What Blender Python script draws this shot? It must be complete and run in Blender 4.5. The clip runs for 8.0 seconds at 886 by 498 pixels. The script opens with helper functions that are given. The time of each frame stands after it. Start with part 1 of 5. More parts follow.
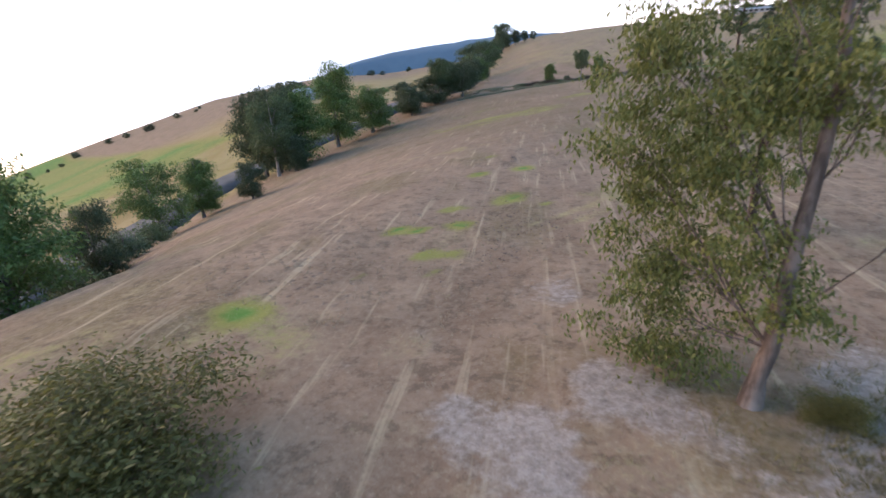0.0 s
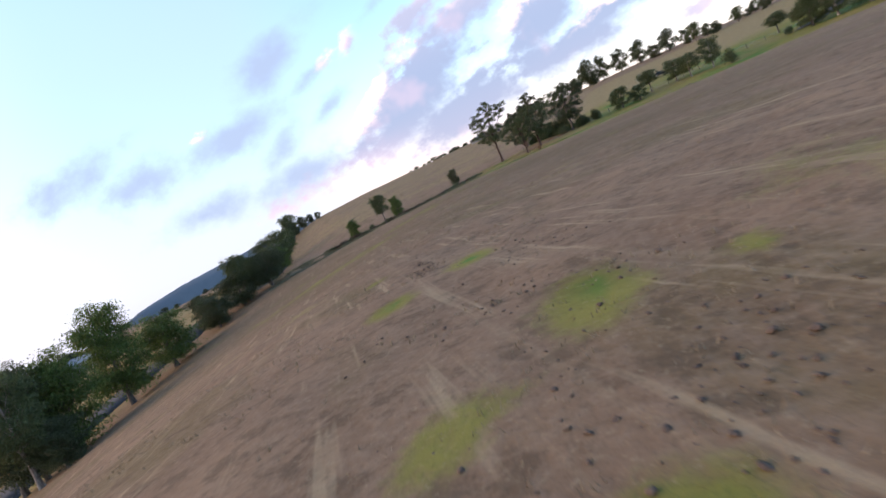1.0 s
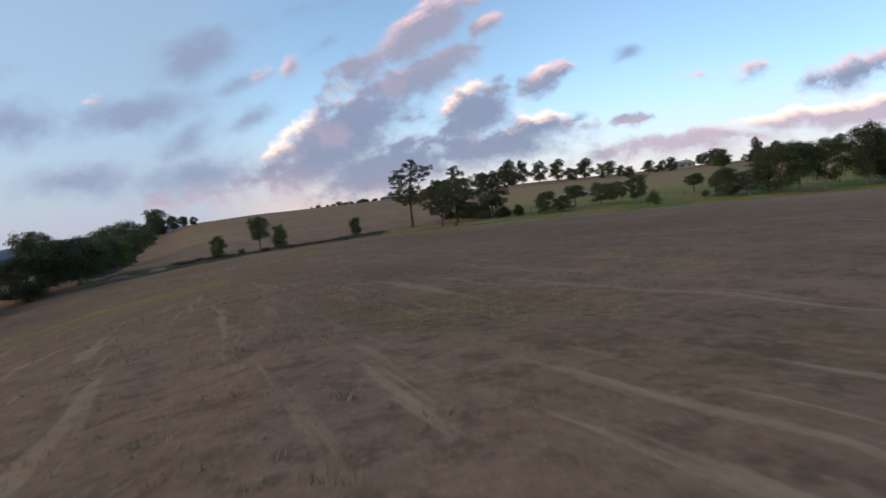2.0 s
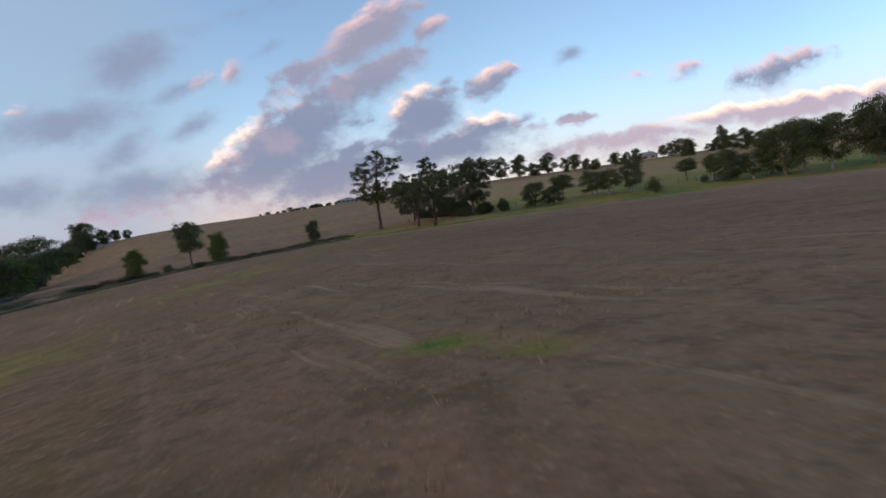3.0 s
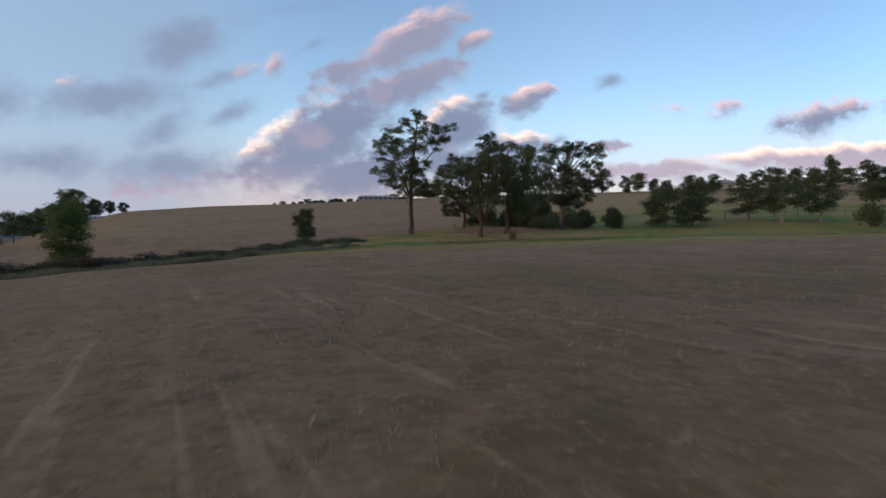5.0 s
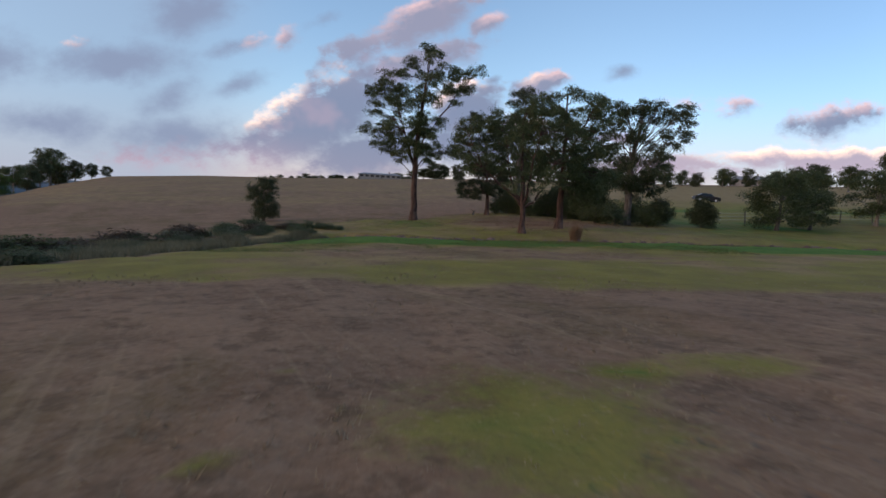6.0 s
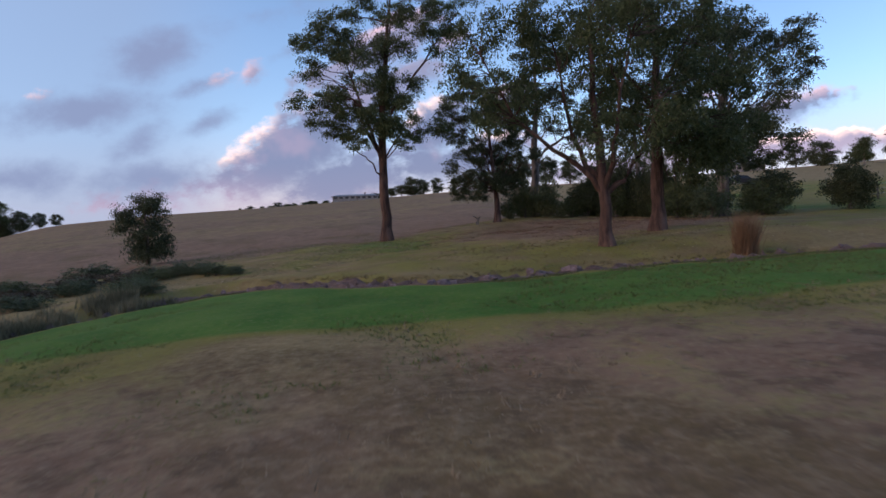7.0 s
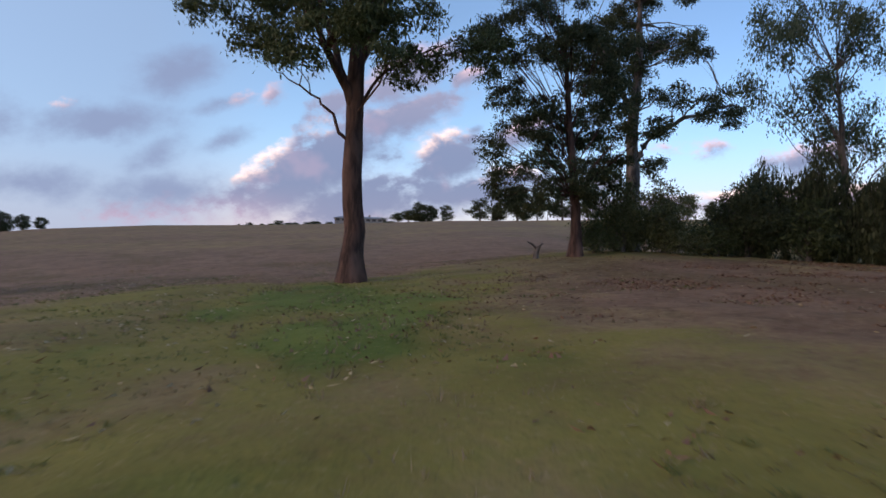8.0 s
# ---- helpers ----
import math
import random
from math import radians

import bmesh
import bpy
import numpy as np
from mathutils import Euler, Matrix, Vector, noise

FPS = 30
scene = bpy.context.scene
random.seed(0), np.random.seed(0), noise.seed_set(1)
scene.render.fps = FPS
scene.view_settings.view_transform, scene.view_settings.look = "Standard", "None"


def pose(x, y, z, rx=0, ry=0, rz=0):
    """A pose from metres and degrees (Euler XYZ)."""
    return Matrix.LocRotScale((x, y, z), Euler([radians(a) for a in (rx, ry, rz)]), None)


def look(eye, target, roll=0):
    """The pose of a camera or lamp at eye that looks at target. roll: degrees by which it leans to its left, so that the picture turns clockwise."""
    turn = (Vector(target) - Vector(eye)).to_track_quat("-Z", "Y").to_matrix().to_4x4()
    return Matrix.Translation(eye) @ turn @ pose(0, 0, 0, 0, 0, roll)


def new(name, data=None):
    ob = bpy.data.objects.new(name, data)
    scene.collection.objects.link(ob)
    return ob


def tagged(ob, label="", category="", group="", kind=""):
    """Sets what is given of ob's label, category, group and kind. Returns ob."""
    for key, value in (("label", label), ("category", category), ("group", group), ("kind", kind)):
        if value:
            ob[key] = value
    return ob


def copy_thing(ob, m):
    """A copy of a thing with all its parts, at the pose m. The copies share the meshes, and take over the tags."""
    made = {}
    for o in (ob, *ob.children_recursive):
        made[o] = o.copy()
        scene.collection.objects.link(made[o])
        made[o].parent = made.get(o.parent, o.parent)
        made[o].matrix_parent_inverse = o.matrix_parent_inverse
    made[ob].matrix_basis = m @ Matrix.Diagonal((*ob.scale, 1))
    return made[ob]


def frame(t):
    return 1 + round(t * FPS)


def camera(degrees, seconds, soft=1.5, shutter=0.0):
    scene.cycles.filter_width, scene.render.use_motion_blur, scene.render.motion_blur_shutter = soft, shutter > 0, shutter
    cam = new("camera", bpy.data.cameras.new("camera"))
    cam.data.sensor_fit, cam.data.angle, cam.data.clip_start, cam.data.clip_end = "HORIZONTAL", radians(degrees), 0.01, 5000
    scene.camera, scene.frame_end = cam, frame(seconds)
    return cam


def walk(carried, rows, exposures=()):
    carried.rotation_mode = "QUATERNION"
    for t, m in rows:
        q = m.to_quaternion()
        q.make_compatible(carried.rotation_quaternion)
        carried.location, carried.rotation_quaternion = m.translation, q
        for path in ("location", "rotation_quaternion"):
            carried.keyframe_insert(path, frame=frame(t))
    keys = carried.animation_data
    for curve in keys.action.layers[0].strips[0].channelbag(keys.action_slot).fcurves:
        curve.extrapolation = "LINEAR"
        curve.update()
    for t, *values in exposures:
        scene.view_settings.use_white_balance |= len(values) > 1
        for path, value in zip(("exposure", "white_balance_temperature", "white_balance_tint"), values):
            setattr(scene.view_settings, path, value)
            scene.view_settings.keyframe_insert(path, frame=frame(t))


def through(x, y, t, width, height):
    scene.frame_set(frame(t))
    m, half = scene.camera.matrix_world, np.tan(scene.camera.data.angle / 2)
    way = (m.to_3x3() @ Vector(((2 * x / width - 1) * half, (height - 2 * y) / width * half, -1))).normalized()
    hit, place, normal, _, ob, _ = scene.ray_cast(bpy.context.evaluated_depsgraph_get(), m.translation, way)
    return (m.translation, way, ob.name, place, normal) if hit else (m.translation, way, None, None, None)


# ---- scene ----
cam = camera(82.0, 8.0, soft=1.55, shutter=0.07)
PATH = [
    (0, pose(26.40, -150.50, 3.48, 69.36, 2.68, 38.21)),
    (0.2, pose(24.42, -148.44, 2.69, 69.31, 1.56, 38.32)),
    (0.5, pose(21.70, -145.67, 1.71, 69.46, 10.86, 27.92)),
    (0.7, pose(20.31, -144.05, 1.24, 73.93, 17.57, 21.23)),
    (0.8, pose(19.57, -143.13, 0.96, 77.11, 20.99, 17.86)),
    (1, pose(18.21, -141.10, 0.45, 82.80, 22.49, 14.44)),
    (1.2, pose(16.85, -138.32, 0.05, 89.01, 17.44, 11.68)),
    (1.5, pose(15.48, -135.05, -0.11, 89.32, 8.40, 8.09)),
    (1.7, pose(15.22, -132.09, 0.11, 87.47, 5.76, 5.94)),
    (2.8, pose(9.91, -113.89, -0.25, 86.89, 6.80, -2.37)),
    (3, pose(9.15, -110.20, -0.18, 87.01, 6.75, -2.21)),
    (3.5, pose(7.84, -100.56, -0.50, 88.58, 10.32, -3.61)),
    (4, pose(6.29, -89.81, -0.35, 90.50, 7.02, -1.83)),
    (4.5, pose(5.16, -79.28, -0.11, 89.10, 0.80, -0.01)),
    (4.7, pose(4.91, -75.35, -0.13, 88.93, 0.70, -0.06)),
    (5.8, pose(3.43, -53.76, 0.35, 86.43, -2.55, 0.61)),
    (6, pose(3.32, -49.85, 0.38, 86.50, -2.88, 0.46)),
    (6.5, pose(2.97, -40.82, 0.29, 86.76, 0.05, -0.55)),
    (7, pose(2.66, -31.79, 0.21, 88.42, 2.59, -1.49)),
    (7.5, pose(2.14, -23.91, -0.07, 92.26, -0.95, -1.30)),
    (8, pose(2.38, -14.64, 0.53, 91.81, -1.16, -0.92)),
]
EXPOSURES = [(0, 1.52, 6800, 16), (0.3, 1.42, 6900, 16), (0.6, 1.34, 7000, 17), (0.8, 1.2, 7200, 17), (1.0, 1.0, 7500, 19), (1.5, 0.4, 7700, 18), (2.2, 0.12, 7300, 18), (3.0, 0.05, 7550, 20), (4.0, 0.12, 7450, 20), (4.5, 0.0, 7300, 19), (6.0, 0.0, 7300, 20), (6.9, 0.04, 6800, 26), (7.5, 0.12, 6800, 27), (8.0, 0.13, 6950, 23.5)]
walk(cam, PATH, EXPOSURES)

# ---- sky, clouds and the low sun ----
SUN_TURN, SUN_HEIGHT = -105.0, 9.0  # degrees from +y towards +x, and above the horizon

world = bpy.data.worlds.new("dusk_sky")
scene.world = world
world.use_nodes = True
wt = world.node_tree
wt.nodes.clear()


def node(tree, kind, **values):
    n = tree.nodes.new(kind)
    for key, value in values.items():
        if key in n.inputs:
            n.inputs[key].default_value = value
    return n


def calc(tree, op, a, b=None, clamp=False):
    n = tree.nodes.new("ShaderNodeMath")
    n.operation, n.use_clamp = op, clamp
    for k, v in enumerate((a, b)):
        if v is None:
            continue
        if isinstance(v, (int, float)):
            n.inputs[k].default_value = v
        else:
            tree.links.new(v, n.inputs[k])
    return n.outputs[0]


def steps(tree, value, low, high, to_low=0.0, to_high=1.0):
    n = tree.nodes.new("ShaderNodeMapRange")
    n.interpolation_type = "SMOOTHSTEP"
    for k, v in enumerate((low, high, to_low, to_high)):
        n.inputs[k + 1].default_value = v
    tree.links.new(value, n.inputs[0])
    return n.outputs[0]


def blend(tree, factor, a, b, kind="MIX"):
    n = tree.nodes.new("ShaderNodeMix")
    n.data_type, n.blend_type = "RGBA", kind
    for socket, v in ((n.inputs[0], factor), (n.inputs[6], a), (n.inputs[7], b)):
        if isinstance(v, (int, float)):
            socket.default_value = v
        elif isinstance(v, tuple):
            socket.default_value = (*v, 1.0)
        else:
            tree.links.new(v, socket)
    return n.outputs[2]


# each cloud bank: across, up, half width, half height, tilt in degrees, weight
BANKS = [(-0.250, 0.178, 0.19, 0.082, 30, 1.15), (-0.34, 0.132, 0.10, 0.050, 16, 0.8), (-0.16, 0.118, 0.20, 0.065, 6, 1.05), (-0.085, 0.287, 0.15, 0.047, 19, 0.95), (-0.059, 0.374, 0.125, 0.046, 26, 1.0),
         (-0.195, 0.305, 0.090, 0.036, 27, 0.7), (0.051, 0.367, 0.050, 0.024, 34, 0.7), (0.025, 0.205, 0.088, 0.060, 27, 1.05), (0.060, 0.145, 0.188, 0.048, 5, 0.95), (0.137, 0.171, 0.080, 0.029, 11, 0.95),
         (-0.14, 0.245, 0.15, 0.07, 25, 0.55), (-0.48, 0.095, 0.20, 0.030, 3, 0.4), (0.42, 0.118, 0.26, 0.028, 2, 0.6)]
# the same for the thin grey veil
SOFT = [(-0.515, 0.369, 0.105, 0.056, 11, 0.95), (-0.651, 0.266, 0.17, 0.050, 5, 0.85), (-0.532, 0.133, 0.177, 0.05, 3, 0.75), (-0.555, 0.199, 0.089, 0.042, 34, 0.6), (-0.42, 0.236, 0.080, 0.022, 19, 0.42), (-0.429, 0.307, 0.1, 0.022, 13, 0.6),
        (-0.258, 0.363, 0.047, 0.013, 21, 0.35), (-0.797, 0.147, 0.177, 0.044, 2, 0.6), (-0.926, 0.269, 0.166, 0.067, 4, 0.7), (0.077, 0.271, 0.018, 0.010, 19, 0.7), (0.322, 0.295, 0.042, 0.017, 13, 0.6), (-1.133, 0.348, 0.222, 0.067, 5, 0.6),
        (-0.306, 0.437, 0.166, 0.028, 11, 0.3), (0.215, 0.180, 0.035, 0.010, 15, 0.6)]
PUFFS = [(0.158, 0.259, 0.062, 0.026, 27, 0.95), (0.200, 0.279, 0.030, 0.020, 10, 0.9), (0.454, 0.243, 0.042, 0.017, 3, 0.42), (0.545, 0.245, 0.044, 0.022, 5, 0.52), (0.734, 0.224, 0.10, 0.034, 14, 0.7), (0.79, 0.243, 0.07, 0.020, 6, 0.65),
         (0.762, 0.146, 0.27, 0.030, 1, 1.0), (0.325, 0.169, 0.05, 0.012, 5, 0.8), (-0.743, 0.3, 0.030, 0.015, 7, 0.42), (-0.33, 0.331, 0.034, 0.020, 34, 0.32), (-0.385, 0.32, 0.030, 0.014, 24, 0.25), (0.196, 0.177, 0.016, 0.008, 19, 0.6), (1.016, 0.158, 0.177, 0.033, 3, 0.8)]
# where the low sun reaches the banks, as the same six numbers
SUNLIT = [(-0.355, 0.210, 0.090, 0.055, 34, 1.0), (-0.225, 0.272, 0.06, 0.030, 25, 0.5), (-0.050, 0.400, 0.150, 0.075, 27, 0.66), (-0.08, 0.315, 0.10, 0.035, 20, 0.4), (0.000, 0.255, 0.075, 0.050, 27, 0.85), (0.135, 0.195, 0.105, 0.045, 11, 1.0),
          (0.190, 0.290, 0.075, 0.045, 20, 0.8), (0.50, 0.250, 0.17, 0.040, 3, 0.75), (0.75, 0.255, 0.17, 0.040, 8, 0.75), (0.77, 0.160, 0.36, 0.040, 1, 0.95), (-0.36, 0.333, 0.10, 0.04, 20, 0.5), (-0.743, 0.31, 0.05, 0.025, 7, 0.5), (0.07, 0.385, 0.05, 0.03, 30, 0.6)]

group = bpy.data.node_groups.new("cloud_depth", "ShaderNodeTree")
group.interface.new_socket("Place", in_out="INPUT", socket_type="NodeSocketVector")
for name in ("Depth", "Veil", "Sunlit"):
    group.interface.new_socket(name, in_out="OUTPUT", socket_type="NodeSocketFloat")
g_in, g_out = group.nodes.new("NodeGroupInput"), group.nodes.new("NodeGroupOutput")


def warped(scale, detail, reach):
    """The place in the sky, pushed about by noise."""
    warp = node(group, "ShaderNodeTexNoise", Scale=scale, Detail=detail, Roughness=0.6)
    group.links.new(g_in.outputs[0], warp.inputs["Vector"])
    centred = group.nodes.new("ShaderNodeVectorMath")
    centred.operation = "SUBTRACT"
    centred.inputs[1].default_value = (0.5, 0.5, 0.5)
    group.links.new(warp.outputs["Color"], centred.inputs[0])
    shift = group.nodes.new("ShaderNodeVectorMath")
    shift.operation = "MULTIPLY_ADD"
    group.links.new(centred.outputs[0], shift.inputs[0])
    shift.inputs[1].default_value = (reach, reach * 0.8, 0)
    group.links.new(g_in.outputs[0], shift.inputs[2])
    return shift.outputs[0]


def follow(tree, vector, before):
    """The vector unchanged, worked out only once the value before it is known: it keeps the shader's stack small."""
    n = tree.nodes.new("ShaderNodeVectorMath")
    n.operation = "MULTIPLY_ADD"
    n.inputs[1].default_value = (1e-7, 1e-7, 1e-7)
    tree.links.new(before, n.inputs[0])
    tree.links.new(vector, n.inputs[2])
    return n.outputs[0]


def banked(masses, vector, before=None):
    """How deep a place in the sky lies within the nearest of the masses: 0 at the rim, the weight at the heart."""
    total = None
    for u, v, wide, high, tilt, weight in masses:
        m = group.nodes.new("ShaderNodeMapping")
        m.vector_type = "TEXTURE"
        m.inputs["Location"].default_value = (u, v, 0)
        m.inputs["Rotation"].default_value = (0, 0, radians(tilt))
        m.inputs["Scale"].default_value = (wide, high, 1)
        last = before if total is None else total
        group.links.new(vector if last is None else follow(group, vector, last), m.inputs["Vector"])
        flat = group.nodes.new("ShaderNodeVectorMath")
        flat.operation = "MULTIPLY"
        flat.inputs[1].default_value = (1, 1, 0)
        group.links.new(m.outputs[0], flat.inputs[0])
        size = group.nodes.new("ShaderNodeVectorMath")
        size.operation = "LENGTH"
        group.links.new(flat.outputs[0], size.inputs[0])
        body = calc(group, "MULTIPLY", calc(group, "SUBTRACT", 1.08, size.outputs["Value"]), weight)
        if total is None:
            total = body
        else:
            n = group.nodes.new("ShaderNodeMath")
            n.operation = "SMOOTH_MAX"
            n.inputs[2].default_value = 0.12
            group.links.new(total, n.inputs[0])
            group.links.new(body, n.inputs[1])
            total = n.outputs[0]
    return total


curled = warped(16.0, 5.0, 0.045)
billow = node(group, "ShaderNodeTexNoise", Scale=21.0, Detail=6.0, Roughness=0.58)
stretch = group.nodes.new("ShaderNodeMapping")
stretch.inputs["Rotation"].default_value = (0, 0, radians(-24))
stretch.inputs["Scale"].default_value = (0.8, 1.25, 1)
group.links.new(g_in.outputs[0], stretch.inputs["Vector"])
group.links.new(stretch.outputs[0], billow.inputs["Vector"])
rough = calc(group, "MULTIPLY", calc(group, "SUBTRACT", billow.outputs["Fac"], 0.5), 1.3)
large = banked(BANKS, curled)
group.links.new(calc(group, "ADD", calc(group, "MAXIMUM", large, banked(PUFFS, curled, large)), rough), g_out.inputs[0])
wisp = node(group, "ShaderNodeTexNoise", Scale=9.0, Detail=6.0, Roughness=0.6)
group.links.new(stretch.outputs[0], wisp.inputs["Vector"])
ragged = calc(group, "ADD", banked(SOFT, curled, large), calc(group, "MULTIPLY", calc(group, "SUBTRACT", wisp.outputs["Fac"], 0.5), 1.3))
group.links.new(steps(group, ragged, -0.05, 0.75), g_out.inputs[1])
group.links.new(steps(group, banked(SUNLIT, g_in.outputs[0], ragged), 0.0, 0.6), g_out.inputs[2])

sky = wt.nodes.new("ShaderNodeTexSky")
sky.sky_type, sky.sun_disc = "NISHITA", False
sky.sun_elevation, sky.sun_rotation = radians(SUN_HEIGHT), radians(SUN_TURN)
sky.altitude, sky.air_density, sky.dust_density, sky.ozone_density = 150, 1.0, 0.6, 2.4
where = wt.nodes.new("ShaderNodeTexCoord")
split = wt.nodes.new("ShaderNodeSeparateXYZ")
wt.links.new(where.outputs["Generated"], split.inputs[0])
ahead = calc(wt, "MAXIMUM", split.outputs["Y"], 0.12)
place = wt.nodes.new("ShaderNodeCombineXYZ")
wt.links.new(calc(wt, "DIVIDE", split.outputs["X"], ahead), place.inputs[0])
wt.links.new(calc(wt, "DIVIDE", split.outputs["Z"], ahead), place.inputs[1])
here = wt.nodes.new("ShaderNodeGroup")
here.node_tree = group
wt.links.new(place.outputs[0], here.inputs[0])
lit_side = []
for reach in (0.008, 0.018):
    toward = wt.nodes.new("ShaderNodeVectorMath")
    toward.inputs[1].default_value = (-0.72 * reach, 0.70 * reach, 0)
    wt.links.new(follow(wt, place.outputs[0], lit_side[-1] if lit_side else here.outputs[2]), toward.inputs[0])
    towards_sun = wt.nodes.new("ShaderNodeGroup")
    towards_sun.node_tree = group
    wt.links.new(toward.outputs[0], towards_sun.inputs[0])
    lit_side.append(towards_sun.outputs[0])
inside = steps(wt, split.outputs["Y"], 0.12, 0.45)
across = calc(wt, "DIVIDE", split.outputs["X"], ahead)
height = calc(wt, "DIVIDE", split.outputs["Z"], ahead)
facing = steps(wt, calc(wt, "SUBTRACT", here.outputs[0], lit_side[1]), -0.10, 0.20)
crisp, misty = steps(wt, here.outputs[0], -0.05, 0.42), steps(wt, here.outputs[0], -0.15, 0.78)
cover = calc(wt, "ADD", calc(wt, "MULTIPLY", crisp, facing), calc(wt, "MULTIPLY", misty, calc(wt, "SUBTRACT", 1.0, facing)))
cover = calc(wt, "MULTIPLY", cover, inside)
warm = node(wt, "ShaderNodeTexNoise", Scale=9.0, Detail=3.0)
wt.links.new(place.outputs[0], warm.inputs["Vector"])
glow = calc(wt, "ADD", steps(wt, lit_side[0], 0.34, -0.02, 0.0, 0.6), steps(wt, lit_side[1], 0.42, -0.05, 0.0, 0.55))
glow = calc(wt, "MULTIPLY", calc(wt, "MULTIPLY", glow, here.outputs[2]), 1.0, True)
# grey-blue bodies, mauve towards the horizon, rosy where some sun comes through
shade = blend(wt, steps(wt, height, 0.20, 0.34), (2.0, 2.7, 4.35), (2.9, 3.3, 4.8))
shade = blend(wt, steps(wt, height, 0.16, 0.05, 0.0, 0.85), shade, blend(wt, steps(wt, across, -0.42, -0.20), (5.9, 4.5, 5.7), (2.5, 3.0, 4.6)))
shade = blend(wt, steps(wt, warm.outputs["Fac"], 0.54, 0.70, 0.0, 0.34), shade, (5.6, 4.3, 5.5))
shade = blend(wt, steps(wt, here.outputs[0], 0.55, 0.05, 0.0, 0.30), shade, (4.4, 4.9, 6.6))
shade = blend(wt, calc(wt, "MULTIPLY", steps(wt, across, 0.16, 0.34), steps(wt, height, 0.21, 0.15, 0.0, 0.85)), shade, (5.0, 4.5, 5.9))
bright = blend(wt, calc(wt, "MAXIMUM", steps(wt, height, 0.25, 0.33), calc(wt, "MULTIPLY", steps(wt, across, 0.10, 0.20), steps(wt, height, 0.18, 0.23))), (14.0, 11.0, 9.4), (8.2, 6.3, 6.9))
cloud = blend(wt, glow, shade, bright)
SKY_GAIN = (3.28, 3.52, 3.58)
clear = blend(wt, 1.0, sky.outputs[0], SKY_GAIN, "MULTIPLY")
clear = blend(wt, steps(wt, across, 0.15, 0.8), clear, blend(wt, 1.0, clear, (0.74, 0.79, 0.84), "MULTIPLY"))
haze = steps(wt, split.outputs["Z"], 0.24, 0.0, 0.0, 0.80)
clear = blend(wt, haze, clear, (6.4, 4.8, 5.9))
# the bright veil round the setting sun
veil = wt.nodes.new("ShaderNodeVectorMath")
veil.operation = "DOT_PRODUCT"
veil.inputs[1].default_value = (math.sin(radians(SUN_TURN)), math.cos(radians(SUN_TURN)), 0.12)
wt.links.new(where.outputs["Generated"], veil.inputs[0])
clear = blend(wt, steps(wt, veil.outputs["Value"], 0.50, 1.0, 0.0, 0.9), clear, (15.0, 11.6, 9.4))
west_veil = calc(wt, "MULTIPLY", steps(wt, across, -0.25, -0.60, 0.0, 0.72), steps(wt, split.outputs["Z"], 0.70, 0.35))
clear = blend(wt, calc(wt, "MULTIPLY", west_veil, inside), clear, (2.85, 4.5, 6.6))
clear = blend(wt, calc(wt, "MULTIPLY", calc(wt, "MULTIPLY", here.outputs[1], inside), 0.85), clear, (2.3, 3.2, 5.0))
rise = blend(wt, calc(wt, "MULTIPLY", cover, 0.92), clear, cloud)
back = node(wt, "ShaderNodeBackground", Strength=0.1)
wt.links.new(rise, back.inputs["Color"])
w_out = wt.nodes.new("ShaderNodeOutputWorld")
wt.links.new(back.outputs[0], w_out.inputs["Surface"])

sun_data = bpy.data.lights.new("sun", "SUN")
sun_data.energy, sun_data.angle, sun_data.color = 0.55, radians(18), (1.0, 0.82, 0.68)
sun = new("sun", sun_data)
sun.matrix_world = look((0, 0, 0), (-math.sin(radians(SUN_TURN)), -math.cos(radians(SUN_TURN)), -math.tan(radians(SUN_HEIGHT + 8))))

# ---- lie of the land ----
CREST_AZ = np.radians([-180, -135, -95, -88, -77, -67, -55, -48.5, -44, -38, -35, -31, -24, -15, -8, 0, 10, 30, 45, 60, 90, 135, 180])
CREST_Z = np.array([-5, -40, -75, -65, -42, -21, -8, -9, -5, -1, 8, 16, 20.5, 23.5, 26.2, 29, 30.5, 30.5, 31, 26, 12, 0, -5.0])
EDGE = [(-60, -75), (-22, -52), (-15, -47), (-10, -40), (-7, -33), (-5.6, -27), (-5.1, -22.5), (-4.4, -19.6), (-3.3, -17.9), (-1.6, -18.7),
        (0.7, -20.3), (3, -20.9), (5, -20.4), (8, -19.9), (11, -19.8), (25, -20.5), (60, -25), (140, -38)]


def edge_distance(x, y):
    """Signed metres from the creek's near edge, positive beyond it, and the metres run along it."""
    best, side, run, total = np.full(np.shape(x), 1e9), np.zeros(np.shape(x)), np.zeros(np.shape(x)), 0.0
    for (ax, ay), (bx, by) in zip(EDGE, EDGE[1:]):
        dx, dy = bx - ax, by - ay
        size = math.hypot(dx, dy)
        k = np.clip(((x - ax) * dx + (y - ay) * dy) / size**2, 0, 1)
        d = np.hypot(x - ax - k * dx, y - ay - k * dy)
        s = np.sign(dx * (y - ay) - dy * (x - ax))
        near = d < best
        best, side, run = np.where(near, d, best), np.where(near, s, side), np.where(near, total + k * size, run)
        total += size
    return best * np.where(side == 0, 1, side), run


def ease(v):
    v = np.clip(v, 0, 1)
    return v * v * (3 - 2 * v)


